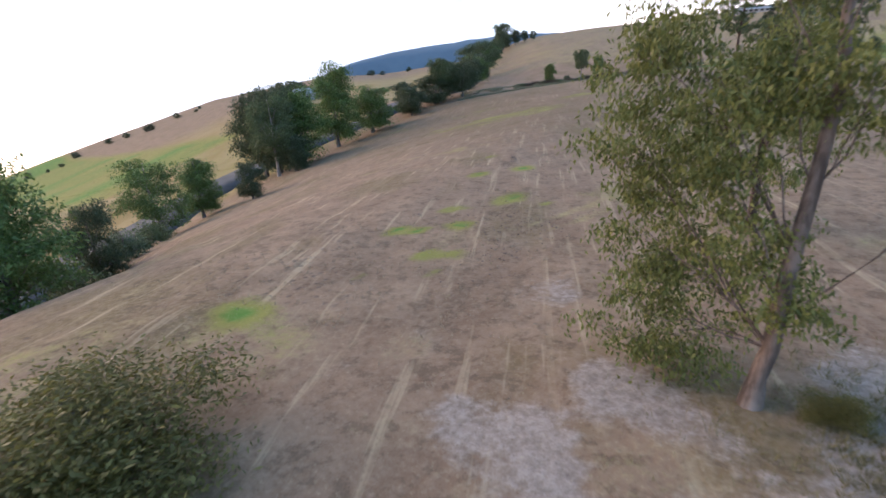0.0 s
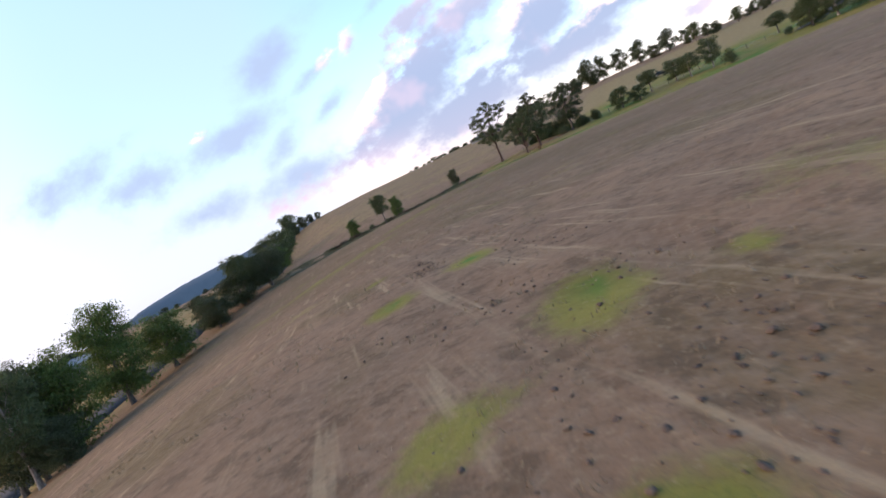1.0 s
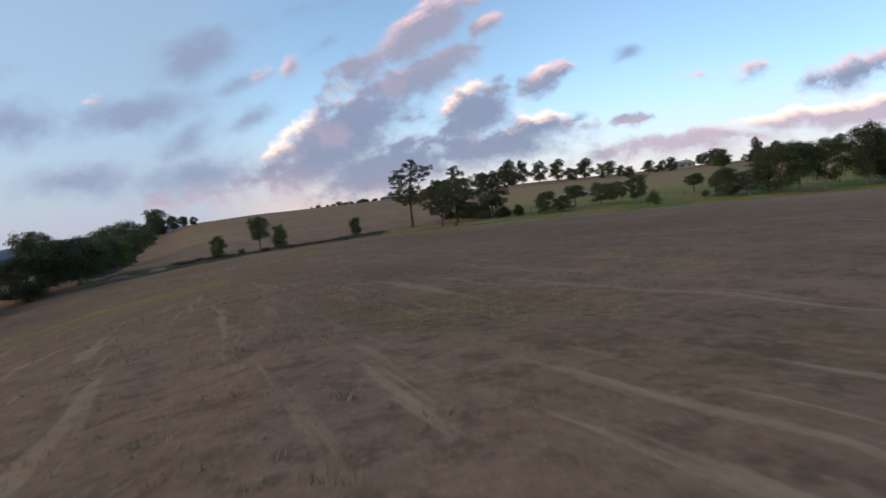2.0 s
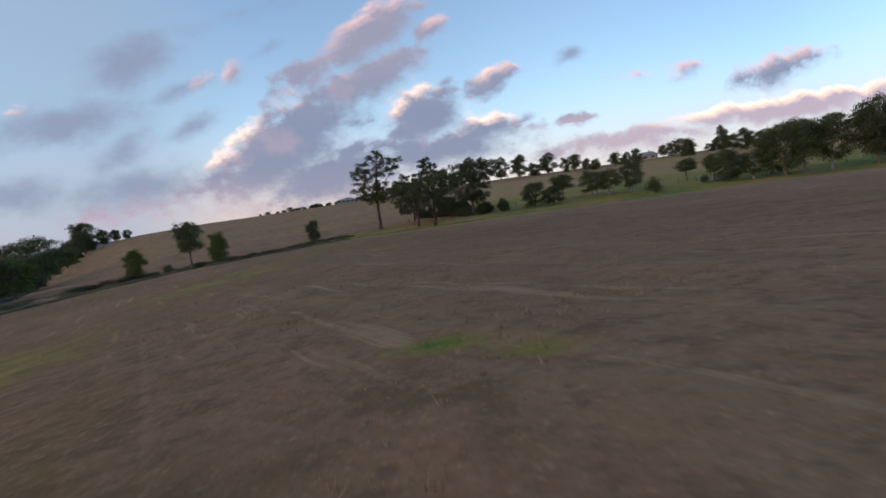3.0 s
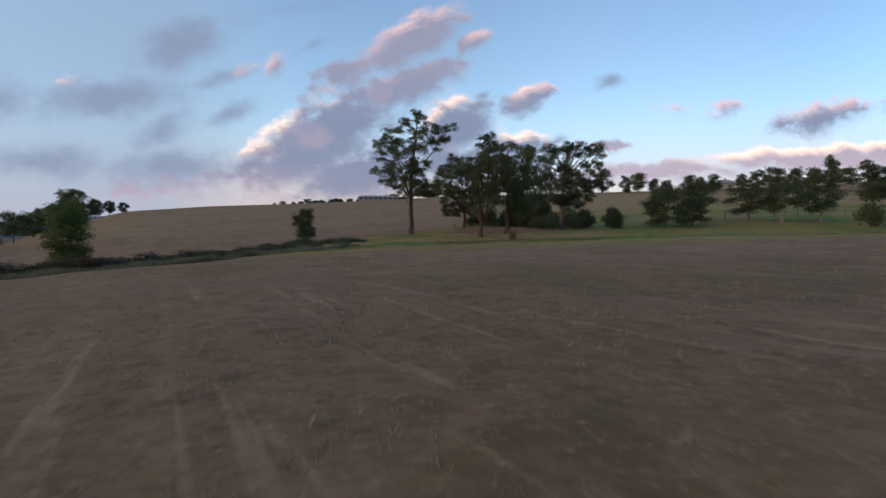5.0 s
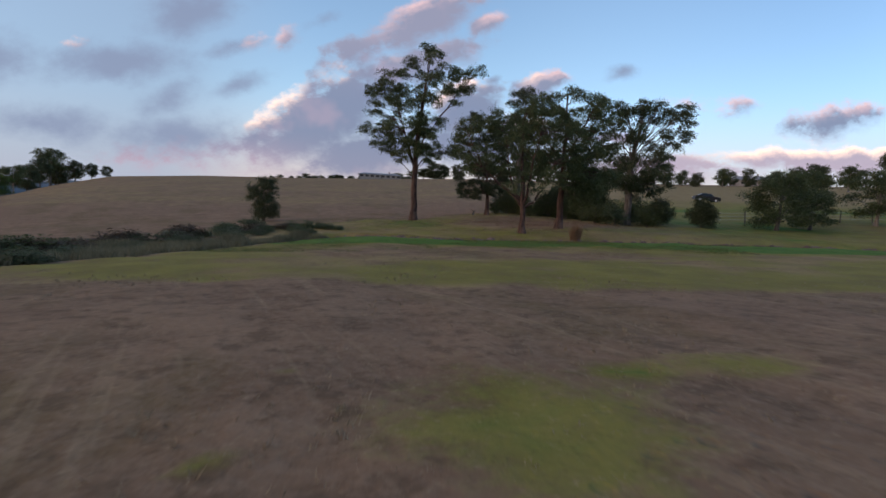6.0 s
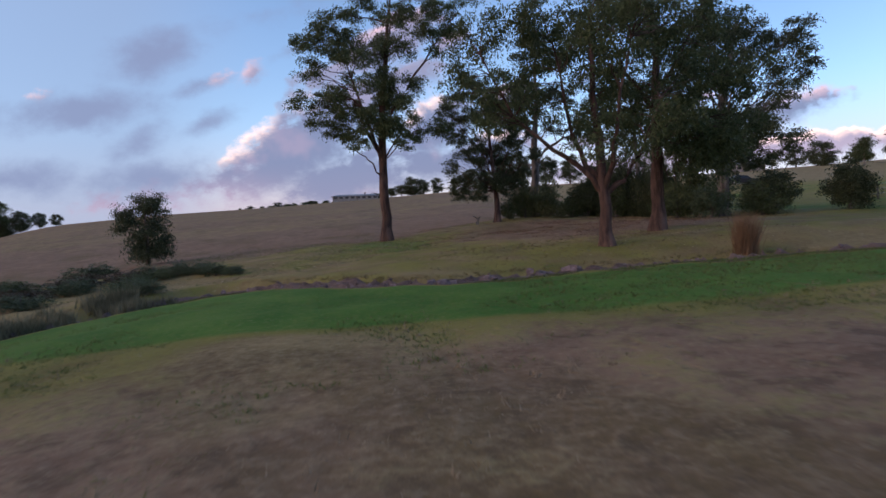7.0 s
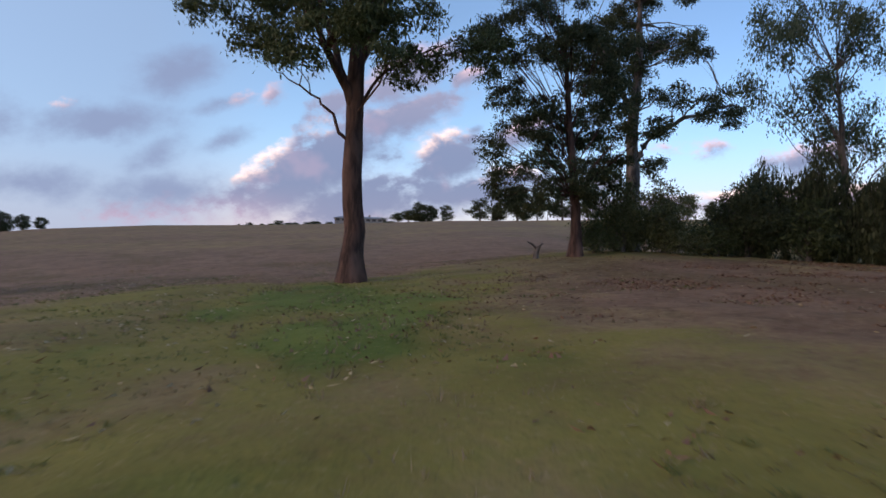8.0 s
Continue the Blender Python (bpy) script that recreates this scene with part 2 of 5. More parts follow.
def near_ground(x, y):
    """The paddock, the creek and the grassy mound."""
    ref = 3 + np.maximum(0, -60 - y) * 0.17
    left, right = np.maximum(0, ref - x), np.maximum(0, x - ref)
    slope = 0.09 + 0.0028 * np.clip(-50 - y, 0, 110) + 0.0022 * np.clip(-118 - y, 0, 40)
    field = -1.02 - slope * left**2 / (left + 12) + 1.6 * (1 - np.exp(-right / 46))
    beyond = -0.82 + 0.045 * np.clip(y + 18, -4, 55) + 0.05 * np.clip(x, 0, 14) * ease((y + 19.5) / 5)
    beyond = beyond - 0.07 * np.maximum(0, -3 - x) + 0.045 * np.clip(x - 20, 0, 60) * ease((y + 12) / 22)
    beyond = beyond + 0.5 * np.exp(-(((x - 8) / 6) ** 2) - ((y - 6) / 6) ** 2)
    beyond = beyond - 0.16 * ease((1.5 - x) / 4) * ease((-9 - y) / 6)
    beyond = beyond + (field - beyond) * ease((-32 - x) / 30)
    field = field - 1.8 * ease((9 - x) / 12) * ease((-139 - y) / 8)
    field = field - 0.22 * np.exp(-(((y + 95) / 26) ** 2))
    field = field + 0.13 * ease((y + 28) / 6.5) * ease((x + 5) / 4) * ease((40 - x) / 20)
    d, run = edge_distance(x, y)
    wide = 1.5 + 6.5 * ease((86 - run) / 14)
    z = field + (beyond - field) * ease((d - 0.2) / (wide + 0.4))
    deep = 0.24 + 0.06 * np.exp(-(((run - 92) / 12) ** 2))
    deep = deep * (0.35 + 0.65 * ease((125 - run) / 25))
    return z - deep * np.exp(-(((d - 0.25 - wide / 2) / (wide * 0.36)) ** 4))


def land(x, y):
    x, y = np.asarray(x, float), np.asarray(y, float)
    r, az = np.hypot(x - 10, y + 90), np.arctan2(x - 10, y + 90)
    k = np.minimum(1, 100 / np.maximum(r, 1e-6))
    z = near_ground(10 + (x - 10) * k, -90 + (y + 90) * k)
    crest = np.interp(az, CREST_AZ, CREST_Z)
    up = np.clip((r - 100) / 320, 0, 1)
    up = up + 0.10 * np.sin(np.pi * up) * up
    z = z + (crest - z) * up
    return z - np.maximum(r - 420, 0) * np.maximum(0.02, 0.03 - crest / 380) * ease((r - 420) / 150)


# ---- materials ----
def material(name, rough=0.9):
    m = bpy.data.materials.new(name)
    m.use_nodes = True
    b = m.node_tree.nodes["Principled BSDF"]
    b.inputs["Roughness"].default_value = rough
    b.inputs["Specular IOR Level"].default_value = 0.25
    return m, m.node_tree, b


def noise_of(tree, vector, scale, detail=4.0, rough=0.55):
    n = node(tree, "ShaderNodeTexNoise", Scale=scale, Detail=detail, Roughness=rough)
    tree.links.new(vector, n.inputs["Vector"])
    return n.outputs["Fac"]


def placed(tree, scale=(1, 1, 1), turn=0.0):
    c = tree.nodes.new("ShaderNodeTexCoord")
    m = tree.nodes.new("ShaderNodeMapping")
    m.inputs["Rotation"].default_value = (0, 0, radians(turn))
    tree.links.new(c.outputs["Object"], m.inputs["Vector"])
    s = tree.nodes.new("ShaderNodeMapping")
    s.inputs["Scale"].default_value = scale
    tree.links.new(m.outputs[0], s.inputs["Vector"])
    return s.outputs[0]


def bumped(tree, bsdf, height, strength, distance):
    n = node(tree, "ShaderNodeBump", Strength=strength, Distance=distance)
    tree.links.new(height, n.inputs["Height"])
    tree.links.new(n.outputs[0], bsdf.inputs["Normal"])


def island(tree):
    return tree.nodes.new("ShaderNodeNewGeometry").outputs["Random Per Island"]


def mottled(name, dark, light, scale=3.0, rough=0.9, bump=0.4, distance=0.02, fine=None):
    """A plain surface with stains and grain of two sizes."""
    m, t, b = material(name, rough)
    v = placed(t)
    broad, grain = noise_of(t, v, scale), noise_of(t, v, fine or scale * 9, 5.0, 0.65)
    mixed = calc(t, "ADD", calc(t, "MULTIPLY", broad, 0.6), calc(t, "MULTIPLY", grain, 0.4))
    t.links.new(blend(t, steps(t, mixed, 0.3, 0.7), dark, light), b.inputs["Base Color"])
    bumped(t, b, grain, bump, distance)
    return m


def leafy(name, dark, light, through=0.35):
    """Leaves: each its own tone, letting some light through."""
    m, t, b = material(name, 0.55)
    tone = blend(t, island(t), dark, light)
    tone = blend(t, calc(t, "MULTIPLY", noise_of(t, placed(t), 0.5, 2.0), 0.5), tone, dark)
    t.links.new(tone, b.inputs["Base Color"])
    tr = t.nodes.new("ShaderNodeBsdfTranslucent")
    t.links.new(tone, tr.inputs["Color"])
    mx = node(t, "ShaderNodeMixShader")
    mx.inputs[0].default_value = through
    t.links.new(b.outputs[0], mx.inputs[1])
    t.links.new(tr.outputs[0], mx.inputs[2])
    t.links.new(mx.outputs[0], t.nodes["Material Output"].inputs["Surface"])
    return m


def barky(name, dark, light, strip):
    """Bark with long hanging strips."""
    m, t, b = material(name, 0.85)
    v = placed(t, (1, 1, 0.16))
    s = noise_of(t, v, 9.0, 5.0, 0.6)
    big = noise_of(t, placed(t, (1, 1, 0.4)), 1.6, 3.0)
    tone = blend(t, steps(t, s, 0.35, 0.65), dark, light)
    tone = blend(t, steps(t, big, 0.5, 0.68), tone, strip)
    t.links.new(tone, b.inputs["Base Color"])
    bumped(t, b, s, 0.7, 0.04)
    return m


def ground_material():
    m, t, b = material("grass_and_soil", 0.95)
    b.inputs["Specular IOR Level"].default_value = 0.1
    v = placed(t)
    attr = t.nodes.new("ShaderNodeAttribute")
    attr.attribute_name = "cover"
    cover = t.nodes.new("ShaderNodeSeparateColor")
    t.links.new(attr.outputs["Color"], cover.inputs[0])
    rows = t.nodes.new("ShaderNodeAttribute")
    rows.attribute_name = "sown"
    broad, mid, fine = noise_of(t, v, 0.09, 4.0), noise_of(t, v, 0.7, 5.0, 0.6), noise_of(t, v, 7.0, 6.0, 0.7)
    soil = blend(t, steps(t, mid, 0.3, 0.7), (0.156, 0.094, 0.056), (0.272, 0.173, 0.106))
    soil = blend(t, steps(t, broad, 0.35, 0.65, 0, 0.6), soil, (0.206, 0.127, 0.079))
    soil = blend(t, steps(t, noise_of(t, placed(t, (1, 0.5, 1), TRACK_TURN), 0.23, 5.0, 0.65), 0.47, 0.65, 0, 0.75), soil, (0.122, 0.088, 0.034))
    soil = blend(t, steps(t, fine, 0.35, 0.75, 0, 0.55), soil, (0.29, 0.20, 0.135))
    clump = noise_of(t, v, 2.6, 5.0, 0.7)
    soil = blend(t, steps(t, clump, 0.49, 0.64, 0, 0.55), soil, (0.088, 0.059, 0.036))
    # straw left in the drill rows and wheel tracks, which all run one way
    along = placed(t, (1, 0.045, 1), TRACK_TURN)
    drill = noise_of(t, along, 3.4, 3.0, 0.6)
    wheel = calc(t, "ABSOLUTE", calc(t, "SUBTRACT", noise_of(t, placed(t, (1, 0.018, 1), TRACK_TURN), 0.42, 1.0, 0.4), 0.5))
    straw = calc(t, "MAXIMUM", steps(t, drill, 0.57, 0.68, 0, 0.6), steps(t, wheel, 0.016, 0.005, 0, 0.13))
    straw = calc(t, "MULTIPLY", calc(t, "MULTIPLY", straw, rows.outputs["Fac"]), steps(t, mid, 0.25, 0.6, 0.35, 1.0))
    soil = blend(t, straw, soil, (0.40, 0.295, 0.180))
    weedy = t.nodes.new("ShaderNodeAttribute")
    weedy.attribute_name = "weedy"
    soil = blend(t, calc(t, "MULTIPLY", weedy.outputs["Fac"], steps(t, calc(t, "ADD", mid, calc(t, "MULTIPLY", clump, 0.6)), 0.62, 0.95, 0.35, 1.0)), soil, (0.100, 0.069, 0.034))
    # hoof-trodden clods
    clod = node(t, "ShaderNodeTexVoronoi", Scale=3.6)
    t.links.new(v, clod.inputs["Vector"])
    trod = calc(t, "MULTIPLY", steps(t, clod.outputs["Distance"], 0.30, 0.12), steps(t, noise_of(t, v, 0.16, 3.0), 0.52, 0.66, 0.05, 0.6))
    soil = blend(t, calc(t, "MULTIPLY", trod, rows.outputs["Fac"]), soil, (0.075, 0.056, 0.046))
    dry = blend(t, steps(t, mid, 0.3, 0.7), (0.185, 0.133, 0.058), (0.275, 0.200, 0.092))
    dry = blend(t, steps(t, fine, 0.4, 0.75, 0, 0.5), dry, (0.38, 0.30, 0.16))
    green = blend(t, steps(t, mid, 0.3, 0.7), (0.042, 0.128, 0.019), (0.084, 0.172, 0.030))
    olive = blend(t, steps(t, mid, 0.3, 0.7), (0.142, 0.130, 0.030), (0.222, 0.196, 0.052))
    green = blend(t, steps(t, cover.outputs[0], 0.66, 0.92), olive, green)
    green = blend(t, steps(t, fine, 0.45, 0.75, 0, 0.36), green, (0.20, 0.19, 0.055))
    ripe = t.nodes.new("ShaderNodeAttribute")
    ripe.attribute_name = "ripe"
    soil = blend(t, ripe.outputs["Fac"], soil, blend(t, steps(t, broad, 0.35, 0.65), (0.235, 0.160, 0.046), (0.285, 0.215, 0.085)))
    pale = blend(t, steps(t, fine, 0.3, 0.7), (0.190, 0.138, 0.105), (0.34, 0.262, 0.205))
    wobble = calc(t, "ADD", calc(t, "MULTIPLY", calc(t, "SUBTRACT", mid, 0.5), 0.7), calc(t, "MULTIPLY", calc(t, "SUBTRACT", fine, 0.5), 0.6))

    def edge(channel):
        return calc(t, "MULTIPLY", steps(t, calc(t, "ADD", channel, wobble), 0.28, 0.72), steps(t, channel, 0.02, 0.2))

    tone = blend(t, edge(cover.outputs[1]), soil, dry)
    tone = blend(t, edge(cover.outputs[0]), tone, green)
    tone = blend(t, edge(cover.outputs[2]), tone, pale)
    speck = noise_of(t, v, 13.0, 4.0, 0.75)
    tone = blend(t, steps(t, speck, 0.54, 0.70, 0, 0.32), tone, (0.068, 0.050, 0.026))
    tone = blend(t, steps(t, speck, 0.44, 0.30, 0, 0.3), tone, (0.40, 0.31, 0.19))
    t.links.new(tone, b.inputs["Base Color"])
    height = calc(t, "ADD", calc(t, "MULTIPLY", fine, 0.5), calc(t, "ADD", mid, calc(t, "MULTIPLY", trod, -0.6)))
    bumped(t, b, height, 0.6, 0.07)
    return m


TRACK_TURN = -29.0  # degrees
GROUND = ground_material()
BARK_RED = barky("stringy_bark", (0.036, 0.021, 0.017), (0.092, 0.053, 0.042), (0.155, 0.092, 0.072))
BARK_PALE = barky("smooth_gum_bark", (0.13, 0.105, 0.09), (0.30, 0.26, 0.23), (0.40, 0.35, 0.31))
BARK_YOUNG = barky("young_bark", (0.070, 0.045, 0.034), (0.185, 0.128, 0.10), (0.29, 0.215, 0.175))
BARK_GREY = barky("grey_bark", (0.06, 0.05, 0.045), (0.15, 0.13, 0.115), (0.2, 0.17, 0.15))
LEAF_GUM = leafy("gum_leaves", (0.046, 0.064, 0.026), (0.128, 0.158, 0.068))
LEAF_DARK = leafy("dark_leaves", (0.036, 0.049, 0.024), (0.102, 0.122, 0.058))
LEAF_FRESH = leafy("fresh_leaves", (0.054, 0.092, 0.022), (0.138, 0.188, 0.055))
LEAF_OLIVE = leafy("olive_leaves", (0.078, 0.088, 0.021), (0.225, 0.212, 0.062))
LEAF_HEDGE = leafy("hedge_leaves", (0.070, 0.080, 0.032), (0.180, 0.188, 0.082))
LEAF_BROWN = leafy("brown_scrub", (0.045, 0.032, 0.022), (0.105, 0.078, 0.048))
LEAF_BRONZE = leafy("bronze_leaves", (0.080, 0.072, 0.020), (0.185, 0.155, 0.045))
LEAF_WILLOW = leafy("willow_leaves", (0.050, 0.076, 0.038), (0.13, 0.165, 0.090))
STRAW = leafy("straw_blades", (0.16, 0.115, 0.07), (0.36, 0.285, 0.19), 0.2)
BLADE_GREEN = leafy("green_blades", (0.085, 0.115, 0.03), (0.17, 0.185, 0.065), 0.3)
BLADE_DRY = leafy("dry_blades", (0.125, 0.105, 0.04), (0.26, 0.205, 0.10), 0.3)
BLADE_REED = leafy("rush_blades", (0.105, 0.108, 0.062), (0.25, 0.23, 0.15), 0.3)
LITTER = leafy("fallen_leaves", (0.24, 0.185, 0.09), (0.47, 0.40, 0.235), 0.1)
BARK_CHIPS = leafy("bark_chips", (0.105, 0.055, 0.034), (0.29, 0.165, 0.105), 0.1)
TUSSOCK = leafy("tan_blades", (0.17, 0.10, 0.055), (0.29, 0.185, 0.11), 0.3)
STONE = mottled("creek_stone", (0.080, 0.058, 0.056), (0.260, 0.190, 0.190), 2.5, 0.85, 0.6, 0.03)
MUD = mottled("creek_mud", (0.062, 0.042, 0.036), (0.205, 0.140, 0.118), 3.2, 0.85, 0.8, 0.05)
CLOD = mottled("dark_soil", (0.075, 0.052, 0.040), (0.16, 0.112, 0.085), 4.0, 0.95, 0.5, 0.02)
ASPHALT = mottled("asphalt", (0.04, 0.04, 0.042), (0.075, 0.074, 0.075), 0.4, 0.9, 0.3, 0.01, 40.0)
ROOFING = mottled("grey_roof_sheet", (0.16, 0.17, 0.18), (0.27, 0.28, 0.29), 0.7, 0.5, 0.1)
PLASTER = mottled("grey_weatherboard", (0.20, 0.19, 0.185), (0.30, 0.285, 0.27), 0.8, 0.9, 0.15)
GLAZING, _t, _b = material("window_glass", 0.08)
_b.inputs["Base Color"].default_value, _b.inputs["Specular IOR Level"].default_value = (0.02, 0.025, 0.03, 1), 0.6
PAINT = mottled("dark_car_paint", (0.008, 0.008, 0.010), (0.016, 0.016, 0.019), 2.0, 0.28, 0.02)
RUBBER = mottled("tyre_rubber", (0.010, 0.010, 0.010), (0.025, 0.025, 0.025), 8.0, 0.9, 0.3)
CHROME = mottled("pale_metal", (0.45, 0.45, 0.46), (0.62, 0.62, 0.63), 5.0, 0.35, 0.05)
TIMBER = mottled("weathered_timber", (0.10, 0.088, 0.075), (0.22, 0.195, 0.165), 6.0, 0.9, 0.5)
# distance haze is mixed into this colour: woodland lifted to a pale blue
HILLS = mottled("haze_tinted_hills", (0.075, 0.115, 0.150), (0.095, 0.140, 0.175), 0.004, 1.0, 0.2, 2.0, 0.03)
WATER, _t, _b = material("creek_water", 0.06)
_b.inputs["Base Color"].default_value = (0.03, 0.035, 0.03, 1)
_b.inputs["Specular IOR Level"].default_value = 0.6
bumped(_t, _b, noise_of(_t, placed(_t), 6.0, 3.0), 0.12, 0.02)


# ---- building helpers ----
def part(name, bm, mat, parent=None, label=""):
    """Links a bmesh as one mesh object under a thing or a part."""
    me = bpy.data.meshes.new(name)
    bm.to_mesh(me)
    bm.free()
    me.materials.append(mat)
    ob = new(name, me)
    ob.parent = parent
    return tagged(ob, label)


def from_arrays(name, verts, faces, mat, parent=None, smooth=False):
    """One mesh from numpy arrays: verts n x 3, faces m x k."""
    me = bpy.data.meshes.new(name)
    verts, faces = np.asarray(verts, np.float32), np.asarray(faces, np.int32)
    k = faces.shape[1]
    me.vertices.add(len(verts))
    me.vertices.foreach_set("co", verts.ravel())
    me.loops.add(faces.size)
    me.loops.foreach_set("vertex_index", faces.ravel())
    me.polygons.add(len(faces))
    me.polygons.foreach_set("loop_start", np.arange(0, faces.size, k, dtype=np.int32))
    if smooth:
        me.polygons.foreach_set("use_smooth", np.ones(len(faces), bool))
    me.update(calc_edges=True)
    me.validate()
    me.materials.append(mat)
    ob = new(name, me)
    ob.parent = parent
    return ob


def box(bm, x0, x1, y0, y1, z0, z1, bevel=0.0):
    r = bmesh.ops.create_cube(bm, size=1.0, matrix=Matrix.LocRotScale(((x0 + x1) / 2, (y0 + y1) / 2, (z0 + z1) / 2), None, (x1 - x0, y1 - y0, z1 - z0)))
    if bevel:
        edges = list({e for v in r["verts"] for e in v.link_edges})
        bmesh.ops.bevel(bm, geom=edges, offset=bevel, segments=2, affect="EDGES", profile=0.6)
    return bm


def lattice(x, y, cell, seed=0):
    """Smooth value noise, 0 to 1, on a plan grid of that cell size."""
    u, v = np.asarray(x, float) / cell + 57.3 * seed, np.asarray(y, float) / cell - 31.7 * seed
    i, j = np.floor(u), np.floor(v)
    fu, fv = ease(u - i), ease(v - j)

    def h(a, b):
        s = np.sin(a * 127.1 + b * 311.7 + seed * 17.13) * 43758.5453
        return s - np.floor(s)

    return (h(i, j) * (1 - fu) + h(i + 1, j) * fu) * (1 - fv) + (h(i, j + 1) * (1 - fu) + h(i + 1, j + 1) * fu) * fv


def ground_z(x, y):
    return float(land(x, y))

# ---- the ground: one sheet to the horizon ----
PATCHES = [(17.6, -146.1, 0.9, 0.5), (18.8, -141.8, 0.35, 0.35), (17.4, -140.4, 0.25, 0.3), (16.8, -140.7, 0.4, 0.45), (17.9, -136.4, 0.6, 0.7), (15.8, -131.95, 0.55, 0.45), (19.4, -141.4, 0.25, 0.3), (18.4, -143.6, 0.2, 0.2),
           (19.7, -142.6, 0.2, 0.3), (14.7, -133.6, 0.45, 0.45), (18.1, -139.5, 0.6, 0.35), (19.2, -136.6, 0.25, 0.25), (17.2, -138.0, 0.25, 0.22), (16.9, -138.4, 0.35, 0.35), (12.7, -129.7, 0.3, 0.4), (9.2, -105.7, 0.65, 0.5),
           (9.9, -106.3, 0.55, 0.5), (6.8, -82.6, 0.8, 0.9), (4.0, -46.3, 1.35, 1.5), (2.0, -45.6, 0.16, 0.2), (1.5, -46.2, 0.16, 0.2), (2.0, -47.1, 0.16, 0.18), (6.3, -44.9, 0.8, 0.5), (5.1, -45.2, 0.7, 0.5)]

LUSH = [(15.75, -131.9, 0.34, 0.42), (17.6, -146.1, 0.5, 0.4), (17.9, -136.4, 0.35, 0.5)]


def spread(lo, hi, step, far, growth):
    """Grid lines: even between lo and hi, then ever wider out to far."""
    mid, out, s = list(np.arange(lo, hi, step)), [], step
    a, b = lo, hi
    low, high = [], [hi]
    while a > -far:
        s *= growth
        a -= s
        low.append(a)
    s = step
    while b < far:
        s *= growth
        b += s
        high.append(b)
    return np.array(low[::-1] + mid + high)


xs, ys = spread(-14, 34, 0.32, 4300, 1.07), spread(-154, 8, 0.32, 4300, 1.07)
gx, gy = np.meshgrid(xs, ys)
gz = land(gx, gy)
edge_d, edge_run = edge_distance(gx, gy)
close = ease((170 - np.hypot(gx - 10, gy + 75)) / 110)
by_creek = np.exp(-(((edge_d - 0.95) / 0.8) ** 6)) * ease((edge_run - 78) / 3)
gz = gz - 0.16 * by_creek + close * (1 - by_creek) * (0.07 * (lattice(gx, gy, 1.3, 1) - 0.5) + 0.05 * (lattice(gx, gy, 0.6, 2) - 0.5) + 0.10 * (lattice(gx, gy, 5.0, 3) - 0.5))
n_x, n_y = len(xs), len(ys)
corner = (np.arange(n_y - 1)[:, None] * n_x + np.arange(n_x - 1)[None]).ravel()
ground = from_arrays("ground", np.stack([gx.ravel(), gy.ravel(), gz.ravel()], 1),
                     np.stack([corner, corner + 1, corner + n_x + 1, corner + n_x], 1), GROUND, None, True)
tagged(ground, "rolling farmland of harvested brown paddock and grass", "ground", kind="structure")

blotch = 0.5 * lattice(gx, gy, 9.0, 4) + 0.3 * lattice(gx, gy, 3.3, 5) + 0.2 * lattice(gx, gy, 1.1, 6)
paddock = ease((0.6 - edge_d) / 1.2)
beyond_creek = ease(edge_d / 2.0)
green = np.zeros_like(gx)
for px_, py_, rx_, ry_ in PATCHES:
    ry_ *= 1.5 if py_ < -125 else 1.0
    green = np.maximum(green, np.exp(-(((gx - px_) / rx_) ** 2) - ((gy - py_) / ry_) ** 2) * ((0.72 if py_ < -125 else 0.58) + 0.36 * lattice(gx, gy, 0.4, 8)))
green = np.maximum(green, 0.5 * np.exp(-(((gx - 20.5) / 2.2) ** 2) - ((gy + 134.4) / 1.9) ** 2) * ease((blotch - 0.3) / 0.3))
for px_, py_, rx_, ry_ in LUSH:
    green = np.maximum(green, np.exp(-(((gx - px_) / rx_) ** 2) - ((gy - py_) / ry_) ** 2) * (0.72 + 0.45 * lattice(gx, gy, 0.4, 8)))
green = np.maximum(green, ease((blotch - 0.57) / 0.2) * 0.34) * paddock
green = np.maximum(green, paddock * 0.54 * ease((9 - gx) / 8) * ease((gx + 30) / 20) * np.exp(-(((gy + 86) / 30) ** 4)) * ease((blotch - 0.40) / 0.22))
# the olive verge before the creek, a bare patch in it, and the lush strip at the water
rough_edge = 3.0 * (lattice(gx, gy, 6.0, 7) - 0.5) + 1.2 * (lattice(gx, gy, 1.7, 17) - 0.5)
thin = paddock * ease((gy + 40.6 + 0.8 * rough_edge) / 1.8) * ease((gx + 13) / 5) * ease((75 - gx) / 25)
bare = np.exp(-((((gx - 4.5) / 7.0) ** 2 + ((gy + 29.3 + 0.5 * rough_edge) / 3.4) ** 2) ** 2))
green = np.maximum(green, thin * np.clip(0.43 + 0.9 * (blotch - 0.45) + 0.75 * (lattice(gx, gy, 2.6, 22) - 0.5) + 0.3 * (lattice(gx, gy, 0.9, 23) - 0.5) + 0.34 * np.exp(-(((gy + 37.5) / 3.2) ** 2)), 0, 0.64) * (1 - 0.8 * bare))
green = np.maximum(green, thin * ease((gy + 26.0 + 0.7 * rough_edge) / 1.8) * 0.98 * ease((edge_run - 66) / 8))
# mound and pastures beyond
mound_dry = np.exp(-((((gx - 11.2) / 7.6) ** 2 + ((gy + 5.0) / 7.6) ** 2) ** 2))
near_beyond = ease((26 - np.hypot(gx - 4, gy + 4)) / 10)
